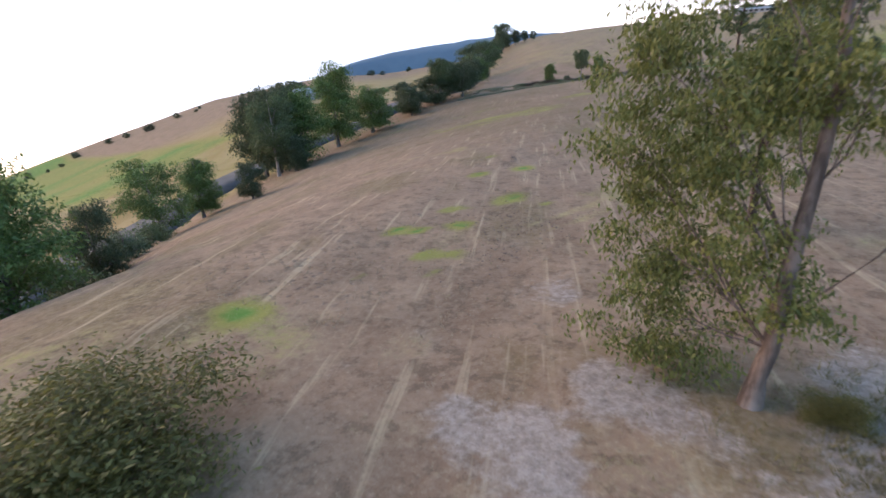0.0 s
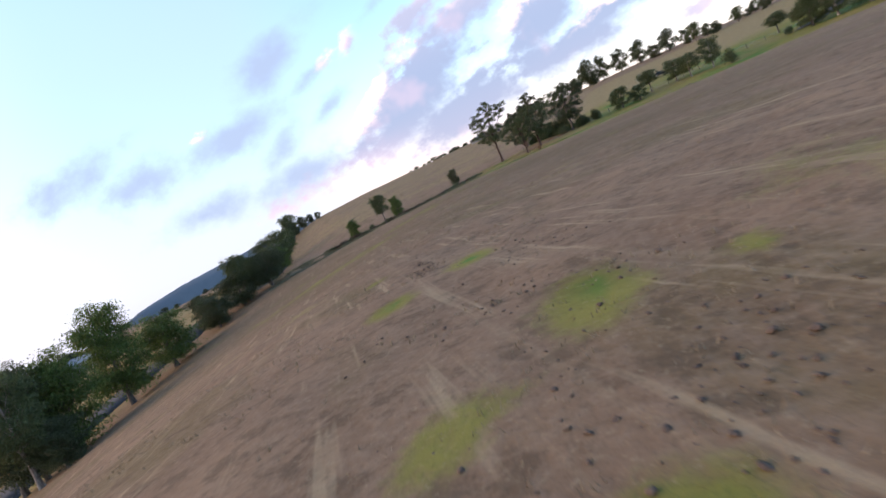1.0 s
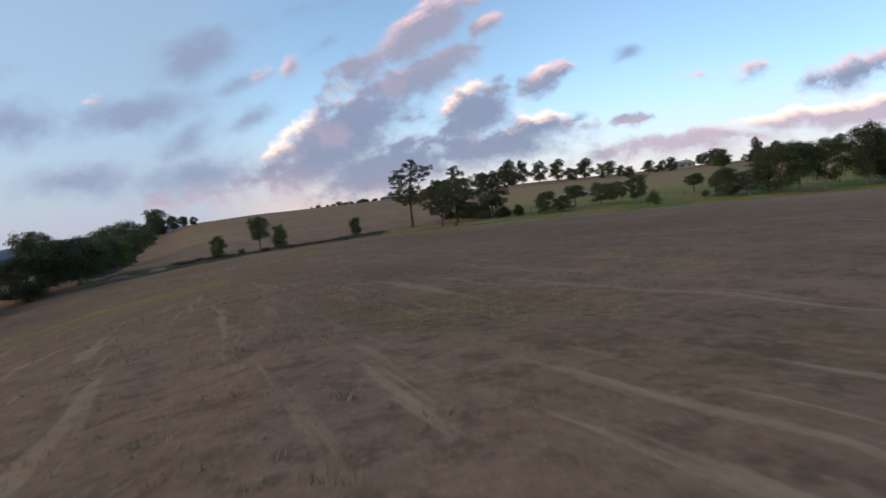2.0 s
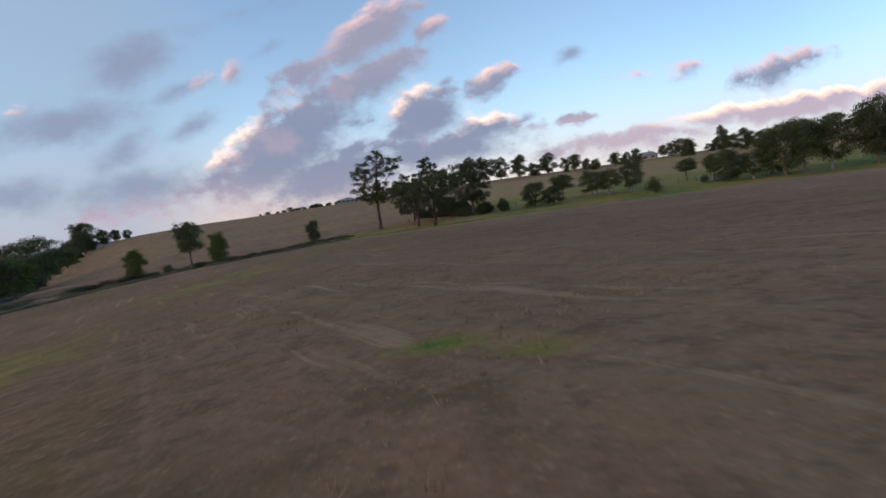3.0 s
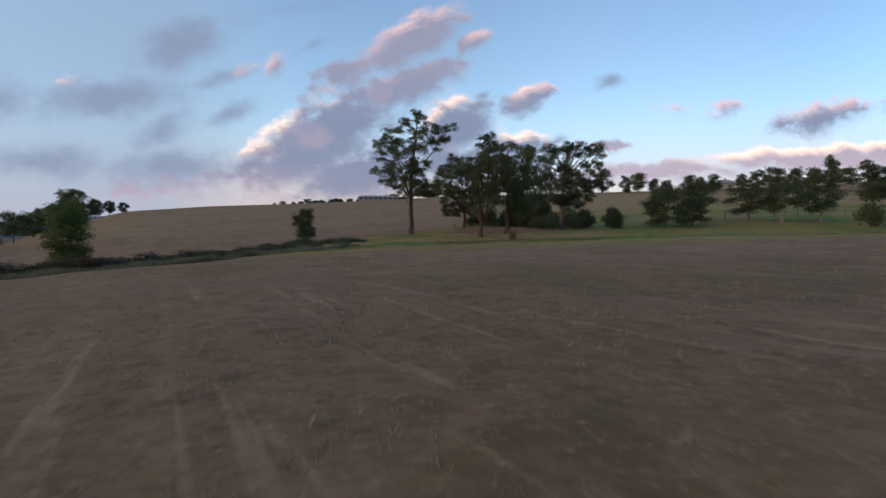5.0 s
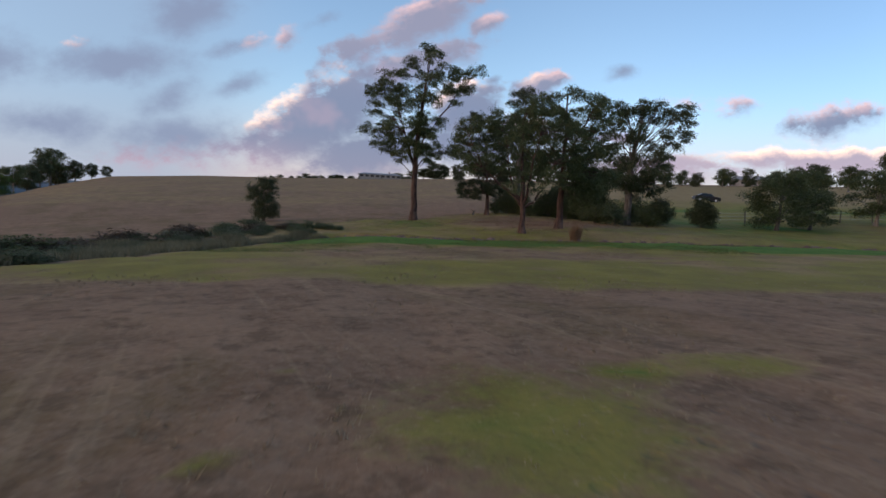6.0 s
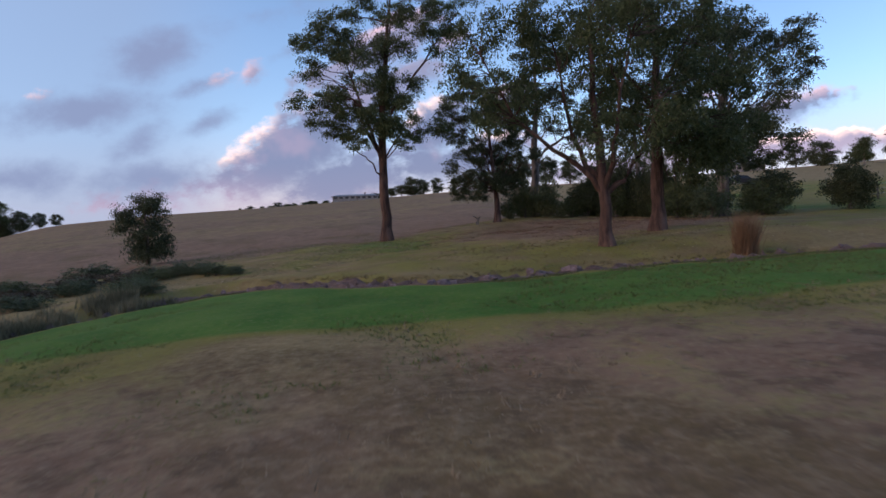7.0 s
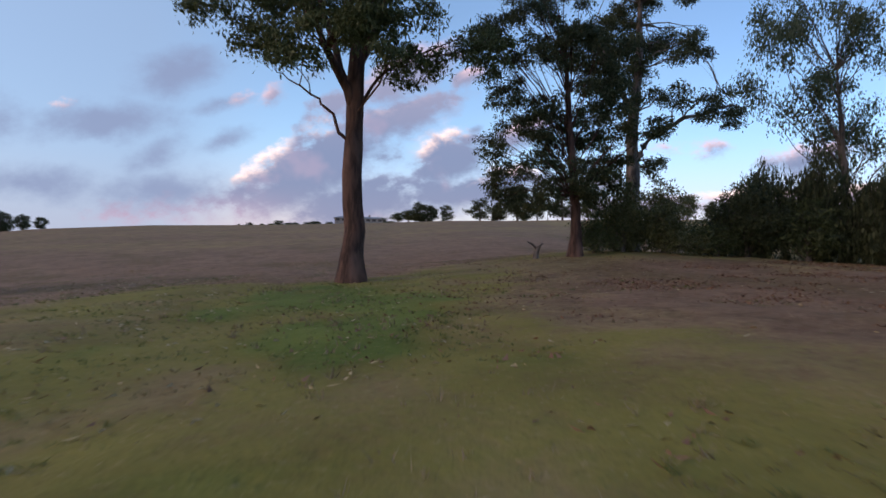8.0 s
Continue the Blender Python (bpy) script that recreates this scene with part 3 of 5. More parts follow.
# the turf of the mound ends behind the lone gum, where the ploughed slope begins
turf_line = np.interp(gx, [-14, -9, -5.6, -4.2, -0.4, 2, 5, 9, 14], [-11, -8, -4.2, -1.2, 1.0, 4.2, 6.6, 10, 14])
near_beyond = near_beyond * ease((turf_line + 0.8 * rough_edge - gy) / 3.0 + 0.5)
pasture = ease((gx - 10 - 0.10 * gy) / 18) * ease((210 - gy) / 80)
green_b = near_beyond * np.clip(0.40 + 0.85 * (blotch - 0.42) + 0.4 * (lattice(gx, gy, 0.8, 25) - 0.5) - 0.56 * mound_dry + 0.34 * np.exp(-(((gx - 1.0) / 2.6) ** 2) - ((gy + 4.5) / 4.5) ** 2), 0, 0.80)
green_b = np.maximum(green_b, pasture * (0.60 + 0.8 * (blotch - 0.4)) * ease((80 - gy) / 60))
green = np.maximum(green, beyond_creek * green_b)
dry = beyond_creek * np.maximum(near_beyond * (0.78 - 0.62 * mound_dry * ease((blotch - 0.18) / 0.3)), pasture)
dry = np.maximum(dry, thin * np.clip(0.66 + 0.5 * (lattice(gx, gy, 2.0, 24) - 0.5), 0, 1) * (1 - 0.62 * bare))
dry = np.maximum(dry, paddock * 0.34 * ease((blotch - 0.5) / 0.2))
hill = beyond_creek * ease((gy - 8) / 30) * ease((70 - gx) / 30)
dry = np.maximum(dry, hill * np.clip(0.42 + 0.5 * (blotch - 0.45), 0, 0.7))
# the farms past the road
west = ease((-62 - gx - 0.55 * (gy + 60)) / 10)
band = lattice(gx * 0.4, gy, 60.0, 9)
gold = west * 0.25 * ease((band - 0.25) / 0.2)
ripe_at = west * ease((260 + gx) / 90) * (0.65 + 0.3 * ease((band - 0.3) / 0.2))
meadow = west * 0.40 * ease((lattice(gx * 0.5 + gy, gy * 0.3, 34.0, 33) - 0.55) / 0.15) * ease((220 + gx) / 60)
crop = west * (0.62 + 0.28 * lattice(gx + 0.3 * gy, gy * 0.1, 12.0, 34)) * ease((-118 - gx) / 20) * ease((20 - np.abs(gy + 85 + 0.1 * (gx + 118)) * 0.5) / 10)
dry, green = np.maximum(dry * (1 - west), gold), np.maximum(np.maximum(green * (1 - west), crop), meadow)
for ax_, ay_, bx_, by_ in ((19.7, -139.2, 21.1, -134.4), (20.5, -138.9, 21.8, -134.9)):
    k_ = np.clip(((gx - ax_) * (bx_ - ax_) + (gy - ay_) * (by_ - ay_)) / ((bx_ - ax_) ** 2 + (by_ - ay_) ** 2), 0, 1)
    dry = np.maximum(dry, 0.62 * np.exp(-((np.hypot(gx - ax_ - k_ * (bx_ - ax_), gy - ay_ - k_ * (by_ - ay_)) / 0.22) ** 2)))
pale = paddock * 0.85 * np.exp(-((((gx - 24.8) / 4.6) ** 2 + ((gy + 144.6) / 3.8) ** 2) ** 2)) * ease((0.55 * lattice(gx + 0.6 * gy, gy * 0.5, 0.75, 15) + 0.45 * lattice(gx, gy, 1.8, 16) - 0.42) / 0.2)
cover = ground.data.color_attributes.new("cover", "FLOAT_COLOR", "POINT")
cover.data.foreach_set("color", np.stack([green.ravel(), dry.ravel(), np.maximum(pale, 0).ravel(), np.ones(gx.size)], 1).astype(np.float32).ravel())
weeds = 0.95 * paddock * np.exp(-(((gy + 88) / 34) ** 4)) * np.clip(0.55 + 1.2 * (blotch - 0.4), 0.1, 1) * ease((60 - gx) / 40)
weedy = ground.data.attributes.new("weedy", "FLOAT", "POINT")
weedy.data.foreach_set("value", weeds.astype(np.float32).ravel())
ripe = ground.data.attributes.new("ripe", "FLOAT", "POINT")
ripe.data.foreach_set("value", ripe_at.astype(np.float32).ravel())
sown = ground.data.attributes.new("sown", "FLOAT", "POINT")
sown.data.foreach_set("value", (paddock * ease((-35 - gy) / 5) * (0.45 + 0.55 * ease((-56 - gy) / 10)) * ease((260 - np.hypot(gx, gy + 70)) / 60) * (1 - west)).astype(np.float32).ravel())


# ---- grass and stubble ----
def blades(name, mat, x, y, height, width, per, lean, rng, sink=0.02):
    """Tufts of bent blades standing at the given plan places, in one mesh."""
    n = len(x)
    z = land(x, y) - sink
    bx, by = np.repeat(x, per) + rng.normal(0, width * 2.2, n * per), np.repeat(y, per) + rng.normal(0, width * 2.2, n * per)
    bz, h = np.repeat(z, per), np.repeat(height, per) * rng.uniform(0.55, 1.15, n * per)
    turn, tip = rng.uniform(0, 6.283, n * per), rng.uniform(0, 6.283, n * per)
    off = rng.uniform(0.1, 1.0, n * per) * lean * h
    w = width * rng.uniform(0.6, 1.3, n * per)
    foot = np.stack([bx, by, bz], 1)
    side = np.stack([np.cos(turn) * w / 2, np.sin(turn) * w / 2, np.zeros_like(w)], 1)
    top = foot + np.stack([np.cos(tip) * off, np.sin(tip) * off, h], 1)
    verts = np.stack([foot - side, foot + side, top], 1).reshape(-1, 3)
    return from_arrays(name, verts, np.arange(len(verts)).reshape(-1, 3), mat)


rng = np.random.default_rng(5)
n = 30000
y_ = rng.uniform(-146, -24, n)
x_ = 2.5 + np.maximum(0, -60 - y_) * 0.17 + rng.normal(0, 5.5, n)
d_ = edge_distance(x_, y_)[0]
keep = (d_ < -1.0) & (lattice(x_, y_, 0.9, 11) > 0.42)
tagged(blades("stubble", STRAW, x_[keep], y_[keep], rng.uniform(0.03, 0.09, keep.sum()), 0.012, 5, 0.9, rng),
       "short broken straw stubble over the brown paddock", "stubble", kind="stuff")
n = 26000
x_, y_ = rng.uniform(-7, 18, n), rng.uniform(-31, -19, n)
d_ = edge_distance(x_, y_)[0]
keep = (d_ < 0.25) & (d_ > -8.5 + 4 * lattice(x_, y_, 3.0, 12))
tagged(blades("verge_grass", BLADE_GREEN, x_[keep], y_[keep], rng.uniform(0.03, 0.07, keep.sum()), 0.012, 5, 2.2, rng),
       "lush short green grass along the creek edge", "grass", kind="stuff")
n = 34000
x_, y_ = rng.uniform(-13, 26, n), rng.uniform(-19, 12, n)
d_ = edge_distance(x_, y_)[0]
keep = d_ > 1.5
x_, y_ = x_[keep], y_[keep]
lush = lattice(x_, y_, 3.0, 13) + 0.22 * np.exp(-(((x_ - 0.5) / 5) ** 2) - ((y_ + 5.0) / 6) ** 2) - 0.5 * np.exp(-(((x_ - 13) / 7.0) ** 2) - ((y_ + 6) / 8.0) ** 2)
for mask, name, mat, words in ((lush > 0.5, "mound_grass", BLADE_GREEN, "thin green grass on the mound under the gum tree"),
                               (lush <= 0.5, "dry_grass", BLADE_DRY, "dry yellow grass on the mound")):
    tagged(blades(name, mat, x_[mask], y_[mask], rng.uniform(0.02, 0.05, mask.sum()), 0.012, 5, 2.6, rng), words, "grass", kind="stuff")
n = 1500
x_, y_ = rng.normal(27.2, 1.1, n), rng.normal(-144.3, 0.9, n)
tagged(blades("weeds", BLADE_DRY, x_, y_, rng.uniform(0.06, 0.2, n), 0.016, 7, 0.9, rng), "grey-green weeds under the young gum", "weeds", kind="stuff")
n = 1000
x_, y_ = rng.uniform(-6, 9, n), rng.uniform(-15, 0, n)
keep = lattice(x_, y_, 1.6, 41) > 0.45
tagged(blades("grass_tufts", BLADE_GREEN, x_[keep], y_[keep], rng.uniform(0.03, 0.07, keep.sum()), 0.013, 11, 1.7, rng), "ragged green tufts standing in the mown turf of the mound", "grass", kind="stuff")
x_, y_ = rng.uniform(-2, 12, n), rng.uniform(-14, 1, n)
keep = lattice(x_, y_, 1.3, 42) > 0.52
tagged(blades("straw_tufts", STRAW, x_[keep], y_[keep], rng.uniform(0.05, 0.13, keep.sum()), 0.012, 9, 1.2, rng), "thin tufts of dead straw on the mound", "grass", kind="stuff")
n = 9000
x_, y_ = rng.normal(10.0, 4.2, n), rng.normal(-4.0, 4.2, n)
keep = (edge_distance(x_, y_)[0] > 2.0) & (y_ < 4.5) & (lattice(x_, y_, 1.1, 43) > 0.36)
tagged(blades("bark_litter", BARK_CHIPS, x_[keep], y_[keep], rng.uniform(0.02, 0.05, keep.sum()), 0.05, 2, 3.0, rng, 0.0), "reddish-brown bark and leaf litter under the gums", "bark litter", kind="stuff")
n = 3800
x_, y_ = rng.uniform(-8, 16, n), rng.uniform(-17, 2, n)
litter = blades("leaf_litter", LITTER, x_, y_, rng.uniform(0.015, 0.03, n), 0.065, 1, 4.0, rng, 0.0)
tagged(litter, "scattered pale fallen leaves and bark on the mound", "leaf litter", kind="stuff")

# ---- trees ----
def tube(verts, faces, points, radii, sides):
    """Adds a tapered limb along points, as quads."""
    start = len(verts)
    up = Vector((0.3, 0.2, 1)).normalized()
    for k, (p, r) in enumerate(zip(points, radii)):
        a = Vector(points[min(k + 1, len(points) - 1)]) - Vector(points[max(k - 1, 0)])
        a.normalize()
        s = a.cross(up if abs(a.dot(up)) < 0.95 else Vector((1, 0, 0))).normalized()
        q = a.cross(s)
        for j in range(sides):
            t = 6.28318 * j / sides
            verts.append(tuple(Vector(p) + (s * math.cos(t) + q * math.sin(t)) * r))
    for k in range(len(points) - 1):
        for j in range(sides):
            a, b = start + k * sides + j, start + k * sides + (j + 1) % sides
            faces.append((a, b, b + sides, a + sides))


def bend(a, b, rise, rnd, bits, wander):
    """Points of a limb that leaves a upwards and ends at b."""
    a, b = Vector(a), Vector(b)
    mid = (a + b) / 2 + Vector((rnd.uniform(-1, 1), rnd.uniform(-1, 1), 0)) * wander + Vector((0, 0, rise))
    out = []
    for k in range(bits + 1):
        t = k / bits
        p = a * (1 - t) ** 2 + mid * 2 * t * (1 - t) + b * t * t
        if 0 < k < bits:
            p += Vector((rnd.uniform(-1, 1), rnd.uniform(-1, 1), rnd.uniform(-1, 1))) * wander * 0.22
        out.append(p)
    return out


def tree(name, seed, trunk, girth, lumps, bark, leaf, twigs=14, clumps=2, per=14, size=0.2, puff=0.42, droop=0.5, lowest=0.3, sides=9, boughs=(), sprays=()):
    """A tree as an Empty with a trunk and a crown. trunk: points from the root up; lumps: leafy masses (x, y, z, radius, flatness); boughs: main limbs as points; sprays: thin side branches."""
    rnd, g = random.Random(seed), np.random.default_rng(seed)
    base = new(name)
    verts, faces, spots = [], [], []
    height = trunk[-1][2]
    fine, radii = [], []
    for k in range(len(trunk) - 1):
        a, b = Vector(trunk[k]), Vector(trunk[k + 1])
        for j in range(3):
            t = j / 3
            p = a.lerp(b, t)
            if fine:
                p += Vector((rnd.uniform(-1, 1), rnd.uniform(-1, 1), 0)) * girth * 0.25
            fine.append(p)
    fine.append(Vector(trunk[-1]))
    for p in fine:
        h = max(0.0, p.z / height)
        radii.append(girth * (1 - 0.82 * h**1.4) * (1 + 0.55 * math.exp(-max(p.z, 0) / (girth * 1.3))))
    fine.insert(0, fine[0] - Vector((0, 0, girth * 1.5 + 0.25)))
    radii.insert(0, radii[0] * 1.15)
    tube(verts, faces, fine, radii, sides)
    roots = list(zip(fine[1:], radii[1:]))
    for points in (*boughs, *sprays):
        stout = 0.62 if points in boughs else 0.20
        start = min(zip(fine, radii), key=lambda q: (q[0] - Vector(points[0])).length)
        line = [start[0]]
        for a, b in zip(points, points[1:]):
            for t in (0.33, 0.67, 1.0):
                line.append(Vector(a).lerp(Vector(b), t) + Vector((rnd.uniform(-1, 1), rnd.uniform(-1, 1), rnd.uniform(-1, 1))) * girth * 0.28)
        taper = [start[1] * stout * (1 - 0.78 * k / (len(line) - 1)) for k in range(len(line))]
        tube(verts, faces, line, taper, max(5, sides - 2))
        roots += list(zip(line[3:], taper[3:]))
    for lx, ly, lz, lr, flat in lumps:
        centre = Vector((lx, ly, lz))
        reach = math.hypot(lx, ly)
        want = max(lowest * height, lz - 0.35 * lr - 0.85 * reach - 0.1 * height)
        if boughs:
            root, girth_here = min(roots, key=lambda q: (q[0] - centre).length + 4.0 * max(0.0, q[0].z - lz + 0.2 * lr) + (50 if q[0].z < lowest * height else 0))
        else:
            root, girth_here = min(roots, key=lambda q: abs(q[0].z - min(want, height * 0.96)))
        reach = (centre - root).length if boughs else reach
        limb = bend(root, centre, 0.10 * reach, rnd, 5, 0.16 * (reach + lr))
        thick = min(girth_here * 0.62, 0.05 * girth + 0.16 * girth * lr)
        tube(verts, faces, limb, [thick * (1 - 0.75 * j / 5) for j in range(6)], max(4, sides - 3))
        for _ in range(max(3, int(twigs * lr * lr * 0.5))):
            while True:
                o = Vector((rnd.uniform(-1, 1), rnd.uniform(-1, 1), rnd.uniform(-1, 1)))
                if 0.16 < o.length < 1:
                    break
            end = centre + Vector((o.x * lr, o.y * lr, o.z * lr * flat))
            start = limb[rnd.randint(2, 5)]
            twig = bend(start, end, 0.06 * lr, rnd, 3, 0.12 * lr)
            tube(verts, faces, twig, [thick * 0.22, thick * 0.16, thick * 0.1, thick * 0.04], 3)
            spots.append((twig[-1], centre))
            for c in range(clumps - 1):
                spots.append((twig[2].lerp(twig[3], rnd.random()) + Vector((rnd.uniform(-1, 1), rnd.uniform(-1, 1), rnd.uniform(-0.7, 0.5))) * puff * 1.1, centre))
    wood = from_arrays("trunk", verts, faces, bark, base, True)
    spots, hearts = np.array([tuple(p) for p, _ in spots]), np.array([tuple(c) for _, c in spots])
    n = len(spots) * per
    # each spot is a domed tuft of leaves, open beneath, that tips away from its limb
    radius = np.repeat(puff * g.uniform(0.6, 1.5, len(spots)), per)
    lean = np.repeat((spots - hearts) * 0.45, per, 0)
    r, t = radius * np.sqrt(g.random(n)), g.uniform(0, 6.283, n)
    off = np.stack([r * np.cos(t), r * np.sin(t), np.zeros(n)], 1)
    tip = np.repeat(g.uniform(0.25, 0.75, len(spots)), per)
    off[:, 2] = tip * radius * (0.5 - (r / radius) ** 2) + g.normal(-0.15, 0.24, n) * radius - 0.3 * np.sum(off * lean, 1)
    if droop > 1.5:
        off[:, :2] *= 0.62
        off[:, 2] -= (droop - 1.0) * 1.1 * radius * g.random(n)
    at = np.repeat(spots, per, 0) + off + g.normal(0, 1, (n, 3)) * 0.14 * radius[:, None]
    way = g.normal(0, 1, (n, 3))
    way[:, 2] -= droop * 2.2
    way /= np.linalg.norm(way, axis=1, keepdims=True)
    side = np.cross(way, g.normal(0, 1, (n, 3)))
    side /= np.linalg.norm(side, axis=1, keepdims=True) + 1e-9
    length = size * g.uniform(0.6, 1.4, (n, 1))
    wide = length * g.uniform(0.28, 0.42, (n, 1))
    quad = np.stack([at, at + way * length * 0.45 + side * wide / 2, at + way * length, at + way * length * 0.45 - side * wide / 2], 1)
    from_arrays("crown", quad.reshape(-1, 3), np.arange(n * 4).reshape(-1, 4), leaf, base)
    return base


def ring_lumps(seed, height, spread, low, count, top=0.9, flat=0.75):
    """Leafy masses in an uneven, gappy eucalypt crown."""
    rnd = random.Random(seed)
    out = []
    for k in range(count):
        z = low + (top - low) * (k + rnd.random()) / count
        wide = spread * math.sin(math.pi * min(0.97, 0.22 + 0.72 * (z - low) / (1.02 - low))) * rnd.uniform(0.45, 1.0)
        t = 2.4 * k + rnd.uniform(-0.6, 0.6)
        r = height * rnd.uniform(0.10, 0.155)
        out.append((wide * math.cos(t), wide * math.sin(t), z * height, r, flat))
    return out


def stand(ob, x, y, turn=0.0, scale=1.0, tall=1.0, dz=0.0):
    ob.matrix_basis = pose(x, y, ground_z(x, y) + dz, 0, 0, turn) @ Matrix.Diagonal((scale, scale, scale * tall, 1))
    return ob


KINDS = {}


def plant(kind, x, y, height, width=None, label="", category="tree", group="", dz=0.0):
    """Puts up another tree of a kind, of that height and crown width."""
    maker, natural, broad, made = KINDS[kind]
    rnd = random.Random(int(x * 13 + y * 7))
    s = (width / broad) if width else height / natural
    m = pose(x, y, ground_z(x, y) + dz, 0, 0, rnd.uniform(0, 360)) @ Matrix.Diagonal((s, s, height / natural, 1))
    if not made:
        made.append(maker())
        made[0].matrix_basis = m
        ob = made[0]
    else:
        first = made[0]
        ob = copy_thing(first, m @ Matrix.Diagonal((*[1 / v for v in first.scale], 1)))
    return tagged(ob, label, category, group)


def gum_kind(seed, low, spread, count, leaf, bark, twigs, per, size, top=0.9, girth=0.2, puff=0.42, name="gum_tree"):
    def make():
        rnd = random.Random(seed)
        lean = rnd.uniform(-0.6, 0.6)
        trunk = [(0, 0, 0), (lean * 0.3, 0.1, 3.2), (lean, -0.15, 6.4), (lean * 1.2, 0.1, 9.2)]
        return tree(name, seed, trunk, girth, ring_lumps(seed, 10.0, spread, low, count, top), bark, leaf, twigs, 2, per, size, puff, lowest=min(0.3, low), sides=7)
    return make


def bush_kind(seed, spread, height, leaf, count, twigs, per, size, name="shrub", droop=0.3):
    def make():
        rnd = random.Random(seed)
        lumps = []
        for k in range(count):
            t, q = 2.4 * k + rnd.uniform(-0.4, 0.4), rnd.uniform(0.1, 0.85)
            lumps.append((spread * 0.62 * q * math.cos(t), spread * 0.62 * q * math.sin(t), height * rnd.uniform(0.22, 0.78) * (1.1 - 0.4 * q), height * rnd.uniform(0.24, 0.36), 0.9))
        return tree(name, seed, [(0, 0, 0), (0.05, 0.03, height * 0.4), (0, 0, height * 0.75)], height * 0.03, lumps, BARK_GREY, leaf, twigs, 2, per, size, 0.3, droop, lowest=0.08, sides=6)
    return make


# kind: maker, natural height, crown width, first one made
KINDS["gum"] = (gum_kind(11, 0.34, 3.0, 16, LEAF_GUM, BARK_PALE, 20, 40, 0.24, puff=0.62), 10.6, 7.4, [])
KINDS["gum_b"] = (gum_kind(23, 0.42, 2.6, 13, LEAF_GUM, BARK_GREY, 20, 40, 0.24, puff=0.62), 10.6, 6.6, [])
KINDS["gum_dark"] = (gum_kind(31, 0.26, 3.2, 18, LEAF_DARK, BARK_GREY, 20, 40, 0.24, puff=0.622), 10.6, 7.8, [])
KINDS["gum_low"] = (gum_kind(47, 0.12, 3.0, 20, LEAF_DARK, BARK_GREY, 20, 40, 0.24, puff=0.622), 10.6, 7.4, [])
KINDS["wattle"] = (gum_kind(53, 0.14, 2.6, 17, LEAF_FRESH, BARK_GREY, 20, 40, 0.24, puff=0.622), 10.6, 6.8, [])
KINDS["far_a"] = (gum_kind(61, 0.16, 2.9, 15, LEAF_DARK, BARK_GREY, 16, 22, 0.40, puff=0.72), 10.6, 7.4, [])
KINDS["far_b"] = (gum_kind(67, 0.06, 3.0, 16, LEAF_DARK, BARK_GREY, 16, 22, 0.40, puff=0.72), 10.6, 7.8, [])
KINDS["far_c"] = (gum_kind(71, 0.24, 2.2, 11, LEAF_GUM, BARK_PALE, 16, 22, 0.40, puff=0.72), 10.6, 6.0, [])
KINDS["bush"] = (bush_kind(81, 3.0, 3.0, LEAF_GUM, 12, 38, 10, 0.2), 3.0, 4.6, [])
KINDS["bush_b"] = (bush_kind(83, 2.4, 3.6, LEAF_WILLOW, 12, 34, 10, 0.2), 3.5, 4.0, [])

KINDS["bush_c"] = (bush_kind(79, 2.3, 3.3, LEAF_HEDGE, 12, 50, 13, 0.16), 3.4, 4.0, [])
KINDS["bush_w"] = (bush_kind(89, 2.2, 3.2, LEAF_DARK, 13, 60, 16, 0.15, droop=2.4), 3.5, 4.0, [])
KINDS["scrub"] = (bush_kind(97, 2.4, 3.0, LEAF_BROWN, 11, 30, 9, 0.24, "scrub"), 3.0, 4.0, [])
KINDS["bush_d"] = (bush_kind(91, 2.4, 3.6, LEAF_DARK, 13, 70, 15, 0.17), 3.5, 4.0, [])
KINDS["gum_mid"] = (gum_kind(43, 0.14, 2.9, 18, LEAF_GUM, BARK_GREY, 20, 36, 0.24, puff=0.6), 10.6, 7.2, [])
KINDS["gum_mid_b"] = (gum_kind(45, 0.22, 2.7, 14, LEAF_GUM, BARK_PALE, 20, 36, 0.24, puff=0.58), 10.6, 6.8, [])
KINDS["wattle_b"] = (gum_kind(59, 0.24, 2.7, 13, LEAF_FRESH, BARK_PALE, 20, 40, 0.24, puff=0.62), 10.6, 6.8, [])

# ---- road and driveway ----
def strip(name, points, width, mat, lift=0.03, step=2.0):
    """A band of paving laid on the land along plan points, with real edges."""
    out = [points[0]]
    for (ax, ay), (bx, by) in zip(points, points[1:]):
        n = max(1, int(math.hypot(bx - ax, by - ay) / step))
        out += [(ax + (bx - ax) * k / n, ay + (by - ay) * k / n) for k in range(1, n + 1)]
    for _ in range(6):
        out = [out[0]] + [((a[0] + 2 * b[0] + c[0]) / 4, (a[1] + 2 * b[1] + c[1]) / 4) for a, b, c in zip(out, out[1:], out[2:])] + [out[-1]]
    verts, faces = [], []
    for k, (x, y) in enumerate(out):
        a, b = out[max(0, k - 1)], out[min(len(out) - 1, k + 1)]
        dx, dy = b[0] - a[0], b[1] - a[1]
        s = math.hypot(dx, dy)
        nx, ny = -dy / s, dx / s
        edge = [(x + nx * w * width / 2, y + ny * w * width / 2) for w in (-1, 1)]
        top = max([ground_z(*e) for e in edge] + [ground_z(x, y)]) + lift
        verts += [(edge[0][0], edge[0][1], top - 0.5), (edge[0][0], edge[0][1], top), (edge[1][0], edge[1][1], top), (edge[1][0], edge[1][1], top - 0.5)]
        if k:
            i = 4 * k
            faces += [(i - 4 + j, i + j, i + j + 1, i - 3 + j) for j in range(3)]
    return from_arrays(name, verts, faces, mat)


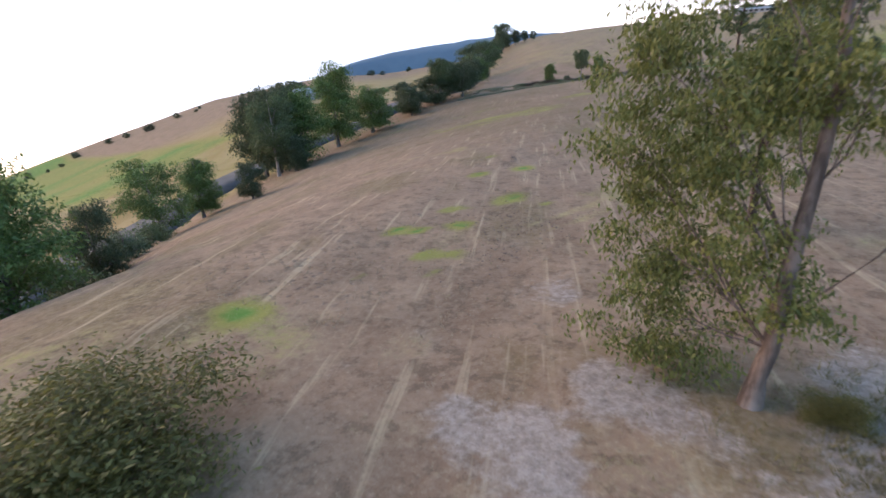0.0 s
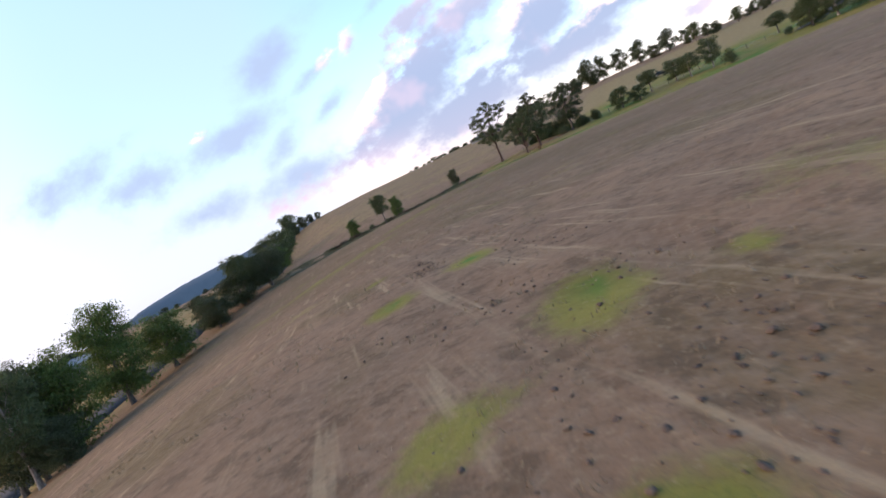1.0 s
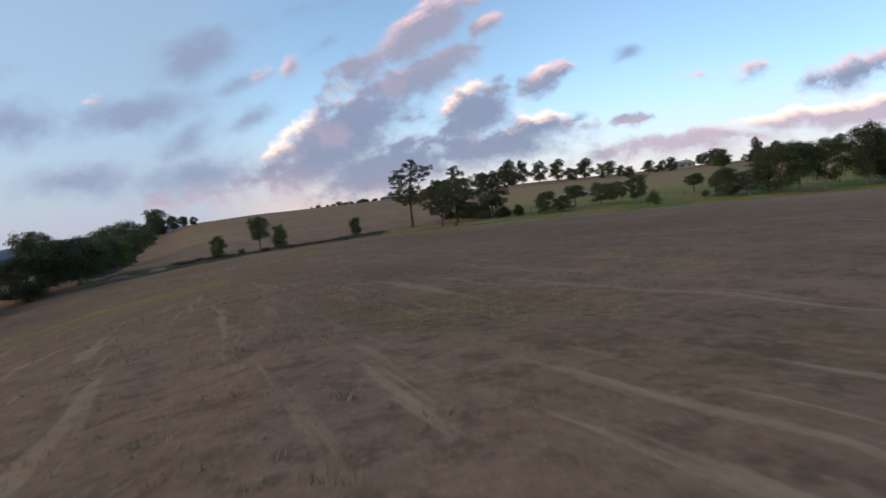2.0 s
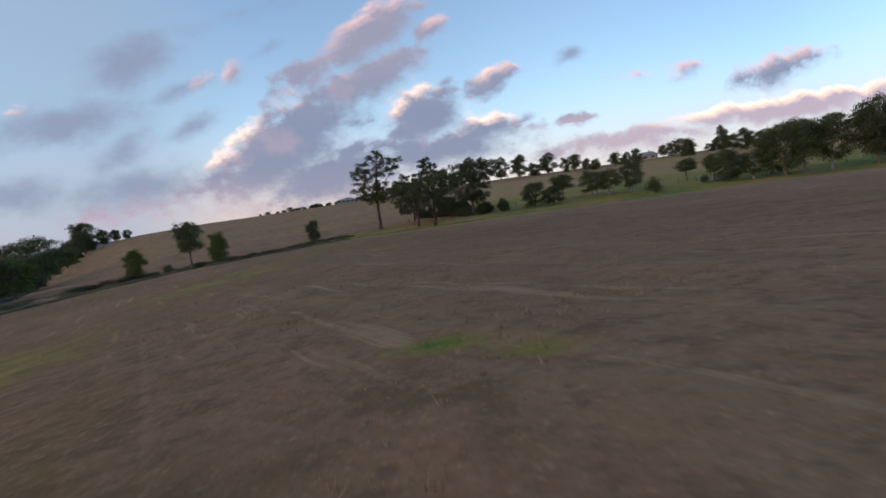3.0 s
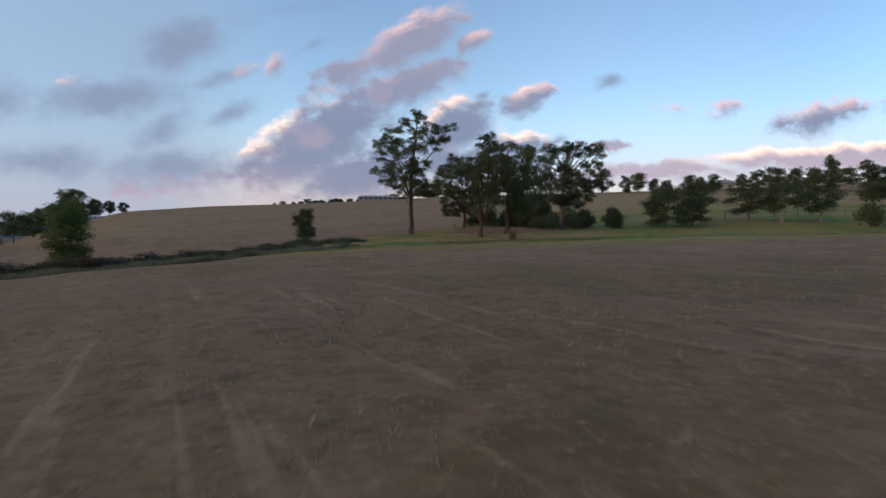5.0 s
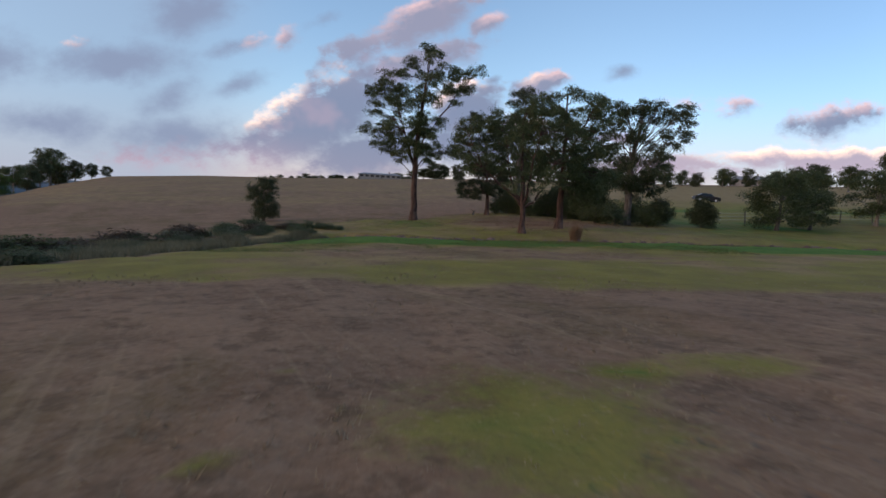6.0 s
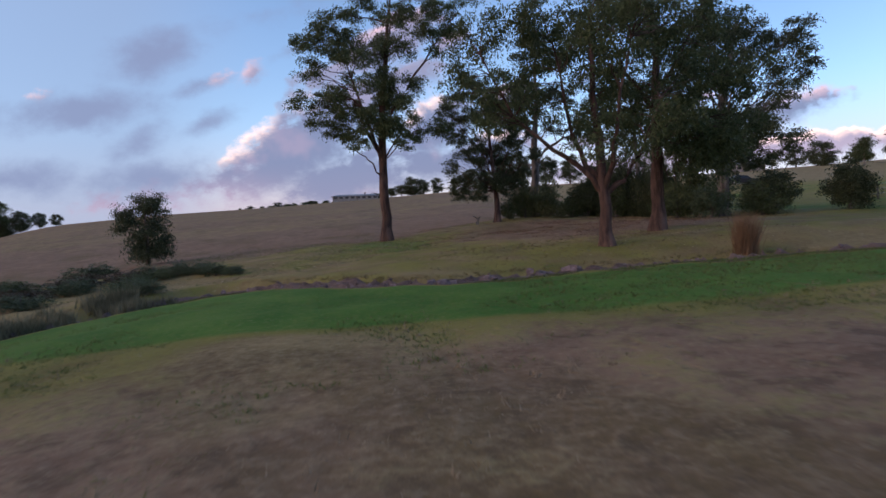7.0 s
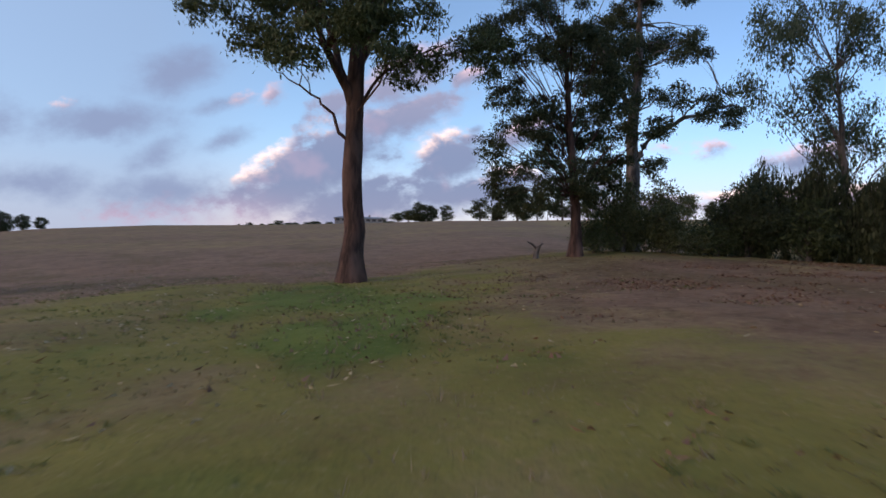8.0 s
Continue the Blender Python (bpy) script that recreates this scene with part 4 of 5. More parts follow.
tagged(strip("road", [(8, -166), (-16, -141), (-38, -123), (-51, -110), (-56.5, -98), (-56, -80), (-56, -66), (-66, -30), (-92, 20), (-205, 190)], 6.0, ASPHALT, 0.1),
       "grey sealed country road behind the trees", "road", kind="structure")
tagged(strip("driveway", [(76, 3), (89, 17), (104, 42), (132, 78), (150, 130)], 4.0, ASPHALT, 0.02),
       "grey farm driveway up the green pasture", "driveway", kind="structure")

# ---- creek: mud, water, stones ----
def edge_at(run):
    """Plan place and outward normal at metres along the creek's near edge."""
    for (ax, ay), (bx, by) in zip(EDGE, EDGE[1:]):
        size = math.hypot(bx - ax, by - ay)
        if run <= size or (bx, by) == EDGE[-1]:
            return ax + (bx - ax) * run / size, ay + (by - ay) * run / size, -(by - ay) / size, (bx - ax) / size
        run -= size


def creek_sheet(name, start, stop, lo, hi, mat, height, step=0.35, across=7):
    verts, faces = [], []
    runs = np.arange(start, stop, step)
    places = np.array([edge_at(r) for r in runs])
    for _ in range(8):
        places[1:-1] = (places[:-2] + 2 * places[1:-1] + places[2:]) / 4
    for x, y, nx, ny in places:
        for j in range(across):
            d = lo + (hi - lo) * j / (across - 1)
            px_, py_ = x + nx * d, y + ny * d
            verts.append((px_, py_, height(px_, py_)))
    for k in range(len(runs) - 1):
        for j in range(across - 1):
            i = k * across + j
            faces.append((i, i + across, i + across + 1, i + 1))
    return from_arrays(name, verts, faces, mat, None, True)


def bed(x, y):
    """Height of the eroded bank: slanting ribs and hollows of soil, tucked under the turf at both sides."""
    d = float(edge_distance(np.array(x), np.array(y))[0])
    rib = 1 - abs(2 * float(lattice(x + 0.55 * y, 0.45 * y - 0.2 * x, 0.30, 21)) - 1)
    lump = float(lattice(x, y, 0.75, 27)) - 0.5
    inner = float(ease(min(d - 0.02, 1.8 - d) / 0.25))
    return ground_z(x, y) - 0.12 + inner * (0.22 * rib * rib + 0.14 * lump + 0.07 * float(lattice(x, y, 0.13, 28)))


bank = creek_sheet("creek_bank", 79.0, 135, 0.0, 1.85, MUD, bed, 0.1, 26)
tagged(bank, "dark eroded soil bank of the creek", "creek bank", kind="structure")
for start, stop in ((90.0, 91.4), (95.6, 98.4), (103.0, 128.0)):
    water = creek_sheet("creek_water", start, stop, 0.75, 1.05, WATER, lambda x, y: ground_z(x, y) + 0.10, 0.35, 5)
    tagged(water, "shallow still puddle among the creek stones", "water", kind="structure")


def stone_mesh(seed):
    """An angular broken block: the hull of a few points thrown at random."""
    bm, r = bmesh.new(), random.Random(seed)
    sx, sy, sz = r.uniform(0.8, 1.15), r.uniform(0.5, 0.85), r.uniform(0.28, 0.6)
    for _ in range(15):
        p = Vector((r.gauss(0, 1), r.gauss(0, 1), r.gauss(0, 1))).normalized() * r.uniform(0.8, 1.0)
        bm.verts.new((p.x * sx, p.y * sy, p.z * sz))
    hull = bmesh.ops.convex_hull(bm, input=bm.verts)
    bmesh.ops.delete(bm, geom=[v for v in bm.verts if not v.link_faces], context="VERTS")
    bmesh.ops.recalc_face_normals(bm, faces=bm.faces)
    me = bpy.data.meshes.new("stone")
    bm.to_mesh(me)
    bm.free()
    me.materials.append(STONE)
    return me


STONES = [stone_mesh(s) for s in range(9)]


def one_stone(run, d, size, rnd, parent):
    x, y, nx, ny = edge_at(run)
    x, y = x + nx * d, y + ny * d
    ob = new("stone", STONES[rnd.randrange(len(STONES))])
    ob.parent = parent
    ob.matrix_basis = pose(x, y, bed(x, y) + size * 0.10, rnd.uniform(10, 70), rnd.uniform(-25, 25), rnd.uniform(-70, 40)) @ Matrix.Scale(size, 4)
    return ob

# ---- rushes ----
SCRUB = []  # plan place, height and width of the low bushes on the far bank
rng = np.random.default_rng(9)
n = 22000
runs, offs = np.where(rng.random(n) < 0.6, rng.uniform(24, 84, n), rng.uniform(60, 84, n)), rng.uniform(0.0, 1.0, n)
spot = np.array([edge_at(r) for r in runs])
wide = 1.5 + 6.5 * ease((86 - runs) / 14)
across = 0.2 + offs * wide * 1.05
x_, y_ = spot[:, 0] + spot[:, 2] * across, spot[:, 1] + spot[:, 3] * across
clump = 0.6 * lattice(x_, y_, 1.5, 14) + 0.4 * lattice(x_, y_, 0.6, 15)
thick = (clump + 0.35 * np.abs(offs - 0.5) > 0.50) & ((np.abs(offs - 0.44) > 0.11) | (runs > 73))
tagged(blades("rushes", BLADE_REED, x_[thick], y_[thick], 0.15 + 0.6 * np.clip(clump[thick] - 0.35, 0, 1) + rng.uniform(0, 0.18, thick.sum()), 0.035, 7, 0.7, rng),
       "brown and green rushes filling the creek bed", "rushes", kind="stuff")
SCRUB += [(-12.5, -13.2, 0.7, 3.2), (-10.5, -12.6, 0.6, 3.0), (-8.7, -12.6, 0.55, 2.6), (-7.5, -13.2, 0.5, 2.0), (-14.5, -15.4, 0.8, 3.4), (-9.8, -15.8, 0.5, 2.4)]
rnd = random.Random(31)
for k in range(34):
    x, y, nx, ny = edge_at(38 + 1.36 * k + rnd.uniform(-0.8, 0.8))
    d = 8.2 * min(1.0, (88 - 1.36 * k) / 50) + rnd.uniform(-0.6, 0.8)
    SCRUB.append((x + nx * d, y + ny * d, rnd.uniform(0.5, 1.0), rnd.uniform(2.6, 4.2)))
tagged(creek_sheet("creek_pool", 40, 74, 2.7, 4.4, WATER, lambda x, y: ground_z(x, y) + 0.06, 0.8, 5), "narrow still pool among the rushes", "water", kind="structure")
runs, offs = rng.uniform(85, 150, 1500), rng.normal(0, 1, 1500)
spot = np.array([edge_at(r) for r in runs])
x_, y_ = spot[:, 0] + spot[:, 2] * (1.9 + 0.2 * offs), spot[:, 1] + spot[:, 3] * (1.9 + 0.2 * offs)
lip = np.array([edge_at(r) for r in rng.uniform(82, 150, 5000)])
d_ = rng.normal(0.08, 0.14, 5000)
tagged(blades("lip_grass", BLADE_GREEN, lip[:, 0] + lip[:, 2] * d_, lip[:, 1] + lip[:, 3] * d_, rng.uniform(0.03, 0.07, 5000), 0.014, 6, 2.0, rng), "green grass hanging over the creek edge", "grass", kind="stuff")
tagged(blades("bank_grass", BLADE_DRY, x_, y_, rng.uniform(0.04, 0.11, 1500), 0.014, 8, 1.6, rng), "ragged dry grass overhanging the stone bank", "grass", kind="stuff")


def tussock(x, y, height, width, seed):
    g = np.random.default_rng(seed)
    n = 260
    r, t = width * 0.32 * np.sqrt(g.random(n)), g.uniform(0, 6.283, n)
    ob = blades("tussock", TUSSOCK, x + r * np.cos(t), y + r * np.sin(t), np.full(n, height), 0.03, 3, 0.45, g)
    return ob


tagged(tussock(11.4, -17.9, 1.1, 0.55, 3), "tall tan clump of dead grass by the creek", "tussock")

# ---- the gum trees on the mound ----
def crown_lumps(lumps, flat, seed, depth):
    """Leafy masses given across and up from the root, spread in depth at random."""
    rnd = random.Random(seed)
    out = []
    for x, y, r in lumps:
        across, up, size, back = x, y, r, rnd.uniform(-depth, depth)
        back *= 1.0 - min(0.9, abs(across) / 12)
        for k in range(4):
            t = 1.57 * k + rnd.uniform(0, 1.5)
            out.append((across + 0.72 * size * math.cos(t), back + rnd.uniform(-1.0, 1.0) * size, up - 0.12 * size + 0.6 * size * math.sin(t), size * rnd.uniform(0.45, 0.72), flat))
    return out


CROWN_TALL = [(-1.3, 6.1, 0.8), (0.9, 6.3, 0.8), (-0.3, 6.9, 0.9), (1.1, 15.8, 1.09), (-0.9, 15.0, 1.18), (2.7, 14.3, 1.27), (4.4, 13.8, 1.18), (5.5, 14.3, 0.72), (-2.7, 13.6, 1.27), (-0.5, 12.7, 1.54),
        (1.5, 12.5, 1.54), (-3.2, 11.7, 1.22), (-4.2, 12.7, 0.82), (3.7, 12.1, 0.91), (-2.2, 10.0, 1.36), (-0.4, 10.0, 1.54), (1.2, 9.6, 1.27),
        (-4.5, 8.5, 0.72), (-3.1, 8.1, 1.27), (-1.8, 7.4, 1.36), (1.5, 7.0, 1.27), (0.4, 8.2, 1.27), (2.8, 7.1, 1.0), (4.0, 6.9, 0.63), (-3.9, 10.6, 0.91)]
CROWN_WIDE = [(-3.5, 4.7, 0.52), (-2.8, 5.3, 0.69), (-2.0, 6.6, 0.81), (-1.0, 7.3, 0.92), (0.0, 7.7, 0.92), (1.0, 7.6, 0.86), (0.7, 6.7, 0.81), (1.3, 5.3, 0.75),
        (-0.8, 6.1, 0.75), (1.8, 4.0, 0.58), (-1.2, 7.7, 0.69), (0.2, 8.2, 0.63), (-2.0, 4.6, 0.69), (-0.4, 4.1, 0.69), (0.9, 3.2, 0.58), (-1.0, 3.1, 0.52),
        (2.1, 6.6, 0.69), (2.6, 5.3, 0.63), (0.9, 4.4, 0.7), (-2.9, 4.6, 0.7),
        (-3.9, 4.4, 0.6), (-4.3, 6.2, 0.62), (-3.9, 7.0, 0.72), (-3.1, 7.3, 0.78), (-2.3, 7.5, 0.75), (-4.6, 5.4, 0.5), (-0.2, 5.4, 0.8), (3.0, 6.8, 0.8), (2.4, 7.6, 0.8), (3.4, 5.4, 0.7)]
CROWN_HIGH = [(0.9, 2.7, 0.6), (1.7, 3.1, 0.7), (2.5, 2.5, 0.7), (0.4, 3.7, 0.6), (1.7, 2.0, 0.5), (2.6, 3.5, 0.8), (3.4, 4.1, 0.8), (1.7, 3.6, 0.7), (-1.5, 9.3, 0.93), (-0.2, 9.5, 0.99), (1.1, 9.1, 1.13), (2.4, 9.3, 0.86), (3.4, 8.8, 0.66),
        (-0.9, 7.9, 0.99), (1.8, 8.2, 0.99), (-2.0, 6.7, 0.79), (-0.9, 5.4, 0.93), (1.5, 4.6, 0.93), (2.4, 5.0, 0.86), (-1.2, 3.9, 0.86), (0.8, 3.5, 0.86),
        (2.1, 3.2, 0.73), (-2.5, 8.4, 0.79), (0.3, 7.9, 0.86), (1.3, 5.7, 0.93), (2.9, 7.3, 0.86), (3.1, 5.9, 0.79), (-2.0, 4.9, 0.79), (0.5, 4.6, 0.73),
        (3.4, 4.1, 0.66)]
CROWN_EAST = [(-2.1, 10.0, 1.22), (-0.5, 10.5, 1.22), (1.2, 10.5, 1.22), (3.0, 10.8, 1.31), (4.9, 10.6, 1.12), (-1.2, 8.3, 1.31), (0.2, 7.3, 1.68),
        (1.6, 5.7, 1.68), (-0.2, 4.9, 1.59), (3.0, 7.9, 1.12), (4.0, 8.3, 0.84), (3.5, 6.2, 0.84), (1.2, 3.6, 1.22), (-1.6, 4.0, 1.03), (-2.1, 6.8, 1.03),
        (2.8, 4.0, 0.94)]
CROWN_BACK = [(-2.7, 8.8, 0.7), (-1.5, 9.2, 0.74), (-0.5, 8.2, 0.7), (-2.0, 10.2, 0.66), (-0.6, 9.8, 0.61), (-2.3, 7.8, 0.7), (-3.3, 7.8, 0.53),
        (-1.1, 7.2, 0.7), (-2.3, 5.3, 0.61), (-2.7, 6.6, 0.72), (-1.2, 5.6, 0.66), (-2.2, 2.9, 0.66), (-1.3, 3.9, 0.74), (-2.9, 4.4, 0.45),
        (-0.2, 4.9, 0.86), (-1.6, 2.2, 0.53), (0.2, 2.9, 0.74), (-0.9, 3.0, 0.66), (0.6, 4.1, 0.66), (-1.7, 4.9, 0.53), (-2.6, 2.3, 0.6), (-0.9, 2.1, 0.6), (0.9, 2.3, 0.6), (-2.9, 3.4, 0.6),
        (1.2, 5.4, 0.9), (0.9, 6.6, 0.9), (0.2, 7.6, 0.8), (1.6, 3.4, 0.8), (2.0, 4.6, 0.8), (1.4, 8.2, 0.8)]
CROWN_TOP = [(-2.7, 9.8, 0.96), (-1.6, 8.2, 1.06), (-0.6, 10.1, 1.12), (0.5, 9.0, 1.12), (-1.4, 6.4, 0.96), (0.5, 11.2, 1.12), (2.3, 10.1, 0.85),
        (2.1, 8.7, 0.8), (3.4, 10.1, 0.48), (1.5, 6.9, 0.69), (2.9, 6.4, 0.69), (4.2, 6.6, 0.53), (4.8, 6.3, 0.37), (1.8, 4.1, 0.59), (-0.6, 4.2, 0.69),
        (0.5, 12.9, 1.06), (-0.9, 12.5, 0.96), (1.8, 12.0, 0.85)]
CROWN_WILLOW = [(-0.5, 9.4, 1.01), (-2.0, 9.7, 0.9), (-3.1, 8.1, 0.85), (0.6, 8.1, 0.96), (-1.5, 6.5, 0.9), (-2.4, 10.8, 0.64), (1.3, 10.2, 0.9), (0.1, 5.3, 0.9),
        (1.5, 5.5, 1.06), (-3.3, 7.0, 0.64), (-1.0, 11.0, 0.74)]

tall_gum = tree("gum_tree", 101, [(0, 0, 0), (-0.02, 0, 2.2), (0.0, 0.05, 4.8), (0.15, 0.0, 8.5), (0.6, 0.1, 12.5), (0.9, 0, 15.2)], 0.31,
                crown_lumps(CROWN_TALL, 0.72, 1, 2.6), BARK_RED, LEAF_GUM, 62, 1, 66, 0.135, 0.31, lowest=0.26, sides=14, boughs=[[(0, 0.05, 4.7), (-0.45, 0.25, 6.2), (-1.1, 0.2, 8.4), (-2.0, 0, 11)], [(0.05, 0, 6.2), (0.8, -0.3, 8.0), (2.2, -0.2, 10), (3.9, 0, 12.6)],
                        [(0.1, 0, 7), (0.3, 0.8, 9.5), (-0.4, 1.2, 12.5)], [(0, 0, 5.0), (-0.7, -0.6, 6.4), (-1.6, -0.8, 8.0)]],
                sprays=[[(-0.25, 0, 4.1), (-0.65, -0.1, 4.75), (-1.05, -0.15, 5.25), (-1.7, -0.2, 5.55), (-2.3, -0.2, 5.9)], [(0.2, 0, 5.3), (1.0, -0.2, 6.1), (2.0, -0.2, 6.6), (3.2, -0.2, 7.2)]])
tagged(stand(tall_gum, 0, 0), "tall lone eucalyptus with peeling brown bark on the mound", "gum tree")
wide_gum = tree("gum_tree", 102, [(0, 0, 0), (0.0, 0, 1.1), (-0.08, 0.1, 2.6), (-0.2, 0.2, 4.8), (-0.3, 0.1, 7.4)], 0.19,
                crown_lumps(CROWN_WIDE, 0.75, 2, 1.9), BARK_RED, LEAF_GUM, 74, 1, 54, 0.12, 0.28, lowest=0.22, sides=12,
                boughs=[[(-0.02, 0.05, 1.65), (-0.55, 0.1, 2.35), (-1.6, 0.1, 3.1), (-2.9, 0.05, 4.2), (-3.9, 0, 6.2)], [(0, 0, 1.55), (0.55, -0.05, 2.05), (1.15, -0.1, 2.8), (1.8, -0.2, 4.6)],
                        [(-0.35, 0.1, 2.1), (-0.9, 0.3, 3.6), (-1.5, 0.2, 6.6)], [(0.02, -0.05, 1.8), (0.16, -0.35, 2.6), (0.3, -0.5, 4.0), (0.7, -0.6, 6.4)]])
tagged(stand(wide_gum, 8.4, -15.4), "spreading eucalyptus with low forked limbs above the creek", "gum tree")
high_gum = tree("gum_tree", 103, [(0, 0, 0), (0.05, 0, 2.0), (0.1, 0.05, 4.6), (0.15, 0, 7.6), (0.1, 0, 9.6)], 0.25,
                crown_lumps(CROWN_HIGH, 0.7, 3, 2.0), BARK_RED, LEAF_GUM, 62, 1, 62, 0.14, 0.32, lowest=0.32, sides=12,
                boughs=[[(0.1, 0.05, 4.6), (-1, 0.2, 6.2), (-1.8, 0.2, 8.4)], [(0.12, 0, 5.2), (1.2, -0.3, 7), (2.4, -0.2, 9.4)]])
tagged(stand(high_gum, 11.55, -12.1), "old eucalyptus with a thick straight red-brown trunk", "gum tree")
east_gum = tree("gum_tree", 104, [(0, 0, 0), (0.1, 0, 3.0), (0.3, 0.1, 6.2), (0.8, 0, 9.6), (1.2, 0, 11.2)], 0.34,
                crown_lumps(CROWN_EAST, 0.7, 4, 2.4), BARK_GREY, LEAF_DARK, 46, 1, 66, 0.16, 0.38, lowest=0.25, sides=10)
tagged(stand(east_gum, 20, -2), "broad dark eucalyptus at the end of the clump", "gum tree")
back_gum = tree("gum_tree", 105, [(0, 0, 0), (0.0, 0, 2.2), (-0.2, 0.05, 4.6), (-0.5, 0, 8.4)], 0.2,
                crown_lumps(CROWN_BACK, 0.78, 5, 1.2), BARK_RED, LEAF_DARK, 112, 1, 66, 0.115, 0.26, lowest=0.25, sides=10)
tagged(stand(back_gum, 7.4, 3.6), "dark eucalyptus with a stout trunk at the hedge end", "gum tree")
top_gum = tree("gum_tree", 106, [(0, 0, 0), (0.05, 0, 3.0), (0.2, 0.1, 6.2), (0.35, 0, 9.2), (0.5, 0, 12.2)], 0.34,
               crown_lumps(CROWN_TOP, 0.72, 6, 1.8), BARK_GREY, LEAF_DARK, 84, 1, 66, 0.13, 0.29, lowest=0.32, sides=10,
               boughs=[[(0.1, 0.05, 4.0), (1.0, 0, 5.2), (2.4, 0, 6.1), (4.6, 0, 6.6)], [(0.2, 0.1, 6.2), (-0.9, 0.2, 8.0), (-1.6, 0, 10.2)]])
tagged(stand(top_gum, 10.95, 7.7), "tall eucalyptus with spreading upper limbs behind the hedge", "gum tree")
willow = tree("willow_tree", 107, [(0, 0, 0), (0.1, 0, 1.8), (-0.1, 0.05, 4.2), (-0.3, 0, 7.2)], 0.20,
              crown_lumps(CROWN_WILLOW, 0.85, 7, 1.6), BARK_GREY, LEAF_WILLOW, 46, 2, 44, 0.13, 0.42, 2.2, lowest=0.2, sides=8)
tagged(stand(willow, 17.6, 4.0), "feathery pale green weeping tree behind the hedge", "willow tree")
HEDGE = [("bush", 8.4, 4.6, 1.7, 2.8), ("bush_c", 9.6, 4.8, 3.3, 2.6), ("bush_c", 11.0, 4.4, 2.2, 3.2), ("bush_c", 11.4, 5.4, 3.3, 2.8), ("bush", 12.8, 4.0, 1.5, 2.6), ("bush_d", 13.9, 4.0, 2.8, 2.8),
         ("bush_w", 14.8, 4.6, 4.5, 2.9), ("bush", 15.6, 3.2, 2.5, 3.4), ("bush_w", 16.5, 3.8, 5.0, 3.2), ("bush_w", 17.6, 2.4, 4.0, 3.6), ("bush_w", 18.8, 2.8, 4.6, 3.2), ("bush", 19.8, 1.2, 2.6, 3.6),
         ("bush", 22.2, 2.6, 2.8, 4.0), ("bush_b", 24.0, 0.5, 2.4, 3.2), ("bush", 17.0, -2.6, 2.0, 3.4), ("bush_b", 18.4, -3.8, 2.4, 3.2), ("bush", 21.4, -3.6, 2.1, 3.6), ("bush_d", 22.8, -2.4, 2.6, 3.0),
         ("bush", 13.4, 6.4, 1.6, 3.4), ("bush", 10.0, 6.2, 2.0, 3.6)]
for kind, x, y, h, w in HEDGE:
    plant(kind, x, y, h, w, "dark shrub with weeping strands in the hedge below the gums" if kind == "bush_w" else "soft olive-green shrub in the hedge below the gums" if kind == "bush_c" else "dense dark green shrub in the hedge below the gums", "shrub", "hedge")

# ---- trees beside the start of the flight ----
OVERHEAD = [(-1.84, 0.35, 4.14), (-1.56, 0.9, 4.4), (-0.9, 0.3, 3.9), (-1.84, 0.2, 3.3), (-1.54, 0.7, 2.65), (-0.9, 0.2, 3.2), (-1.5, 0.4, 1.9), (-1.0, 0.75, 1.55),
            (-0.4, 0.2, 2.25), (-1.5, 0.2, 0.85), (-0.96, 0.4, 0.6), (0.0, 0.3, 1.55), (-0.6, 1.2, 3.75), (0.5, 0.5, 3.8), (-0.25, 0.9, 4.3), (-0.8, 0.9, 5.2), (0.4, 0.8, 5.4), (-0.2, 1.0, 6.3), (1.3, 0.9, 4.6), (1.6, 0.8, 3.4)]
near_gum = tree("gum_tree", 108, [(0, 0, 0), (0.1, 0.2, 1.2), (0.2, 0.65, 3.4), (0.1, 1.0, 5.0), (0.0, 1.1, 6.4)], 0.105,
                [(x, y, z, 0.62, 0.95) for x, y, z in OVERHEAD], BARK_YOUNG, LEAF_OLIVE, 74, 2, 60, 0.085, 0.24, 0.9, lowest=0.12, sides=9)
tagged(stand(near_gum, 26.0, -144.2), "young olive-green gum with a slender pale trunk", "gum tree")
hanging_gum = tree("gum_tree", 109, [(0, 0, 0), (-0.05, 0.1, 1.4), (-0.1, 0.1, 3.0), (0, 0, 4.6)], 0.10,
                   [(-1.3, -0.2, 1.0, 0.5, 1.2), (-1.1, 0.4, 1.7, 0.6, 1.0), (-0.9, -0.3, 2.5, 0.7, 0.9), (-0.5, 0.3, 3.5, 0.8, 0.9), (0.3, 0, 4.4, 0.8, 0.9), (0.7, -0.3, 3.2, 0.8, 0.9), (0.9, 0.3, 2.2, 0.7, 0.9), (0.2, -0.5, 1.8, 0.6, 0.9), (-0.1, 0.6, 2.6, 0.7, 0.9)],
                   BARK_RED, LEAF_OLIVE, 50, 2, 50, 0.085, 0.26, 1.4, lowest=0.3, sides=8)
tagged(stand(hanging_gum, 24.9, -137.2), "young gum with drooping olive foliage near the ground", "gum tree")
KINDS["olive"] = (bush_kind(87, 2.0, 1.6, LEAF_BRONZE, 16, 420, 16, 0.075), 1.6, 3.0, [])
plant("olive", 20.2, -149.5, 1.3, 4.0, "low rounded olive-green shrub in the paddock", "shrub")
plant("olive", 26.8, -144.0, 0.4, 0.8, "small olive-green shrub at the foot of the young gum", "shrub")

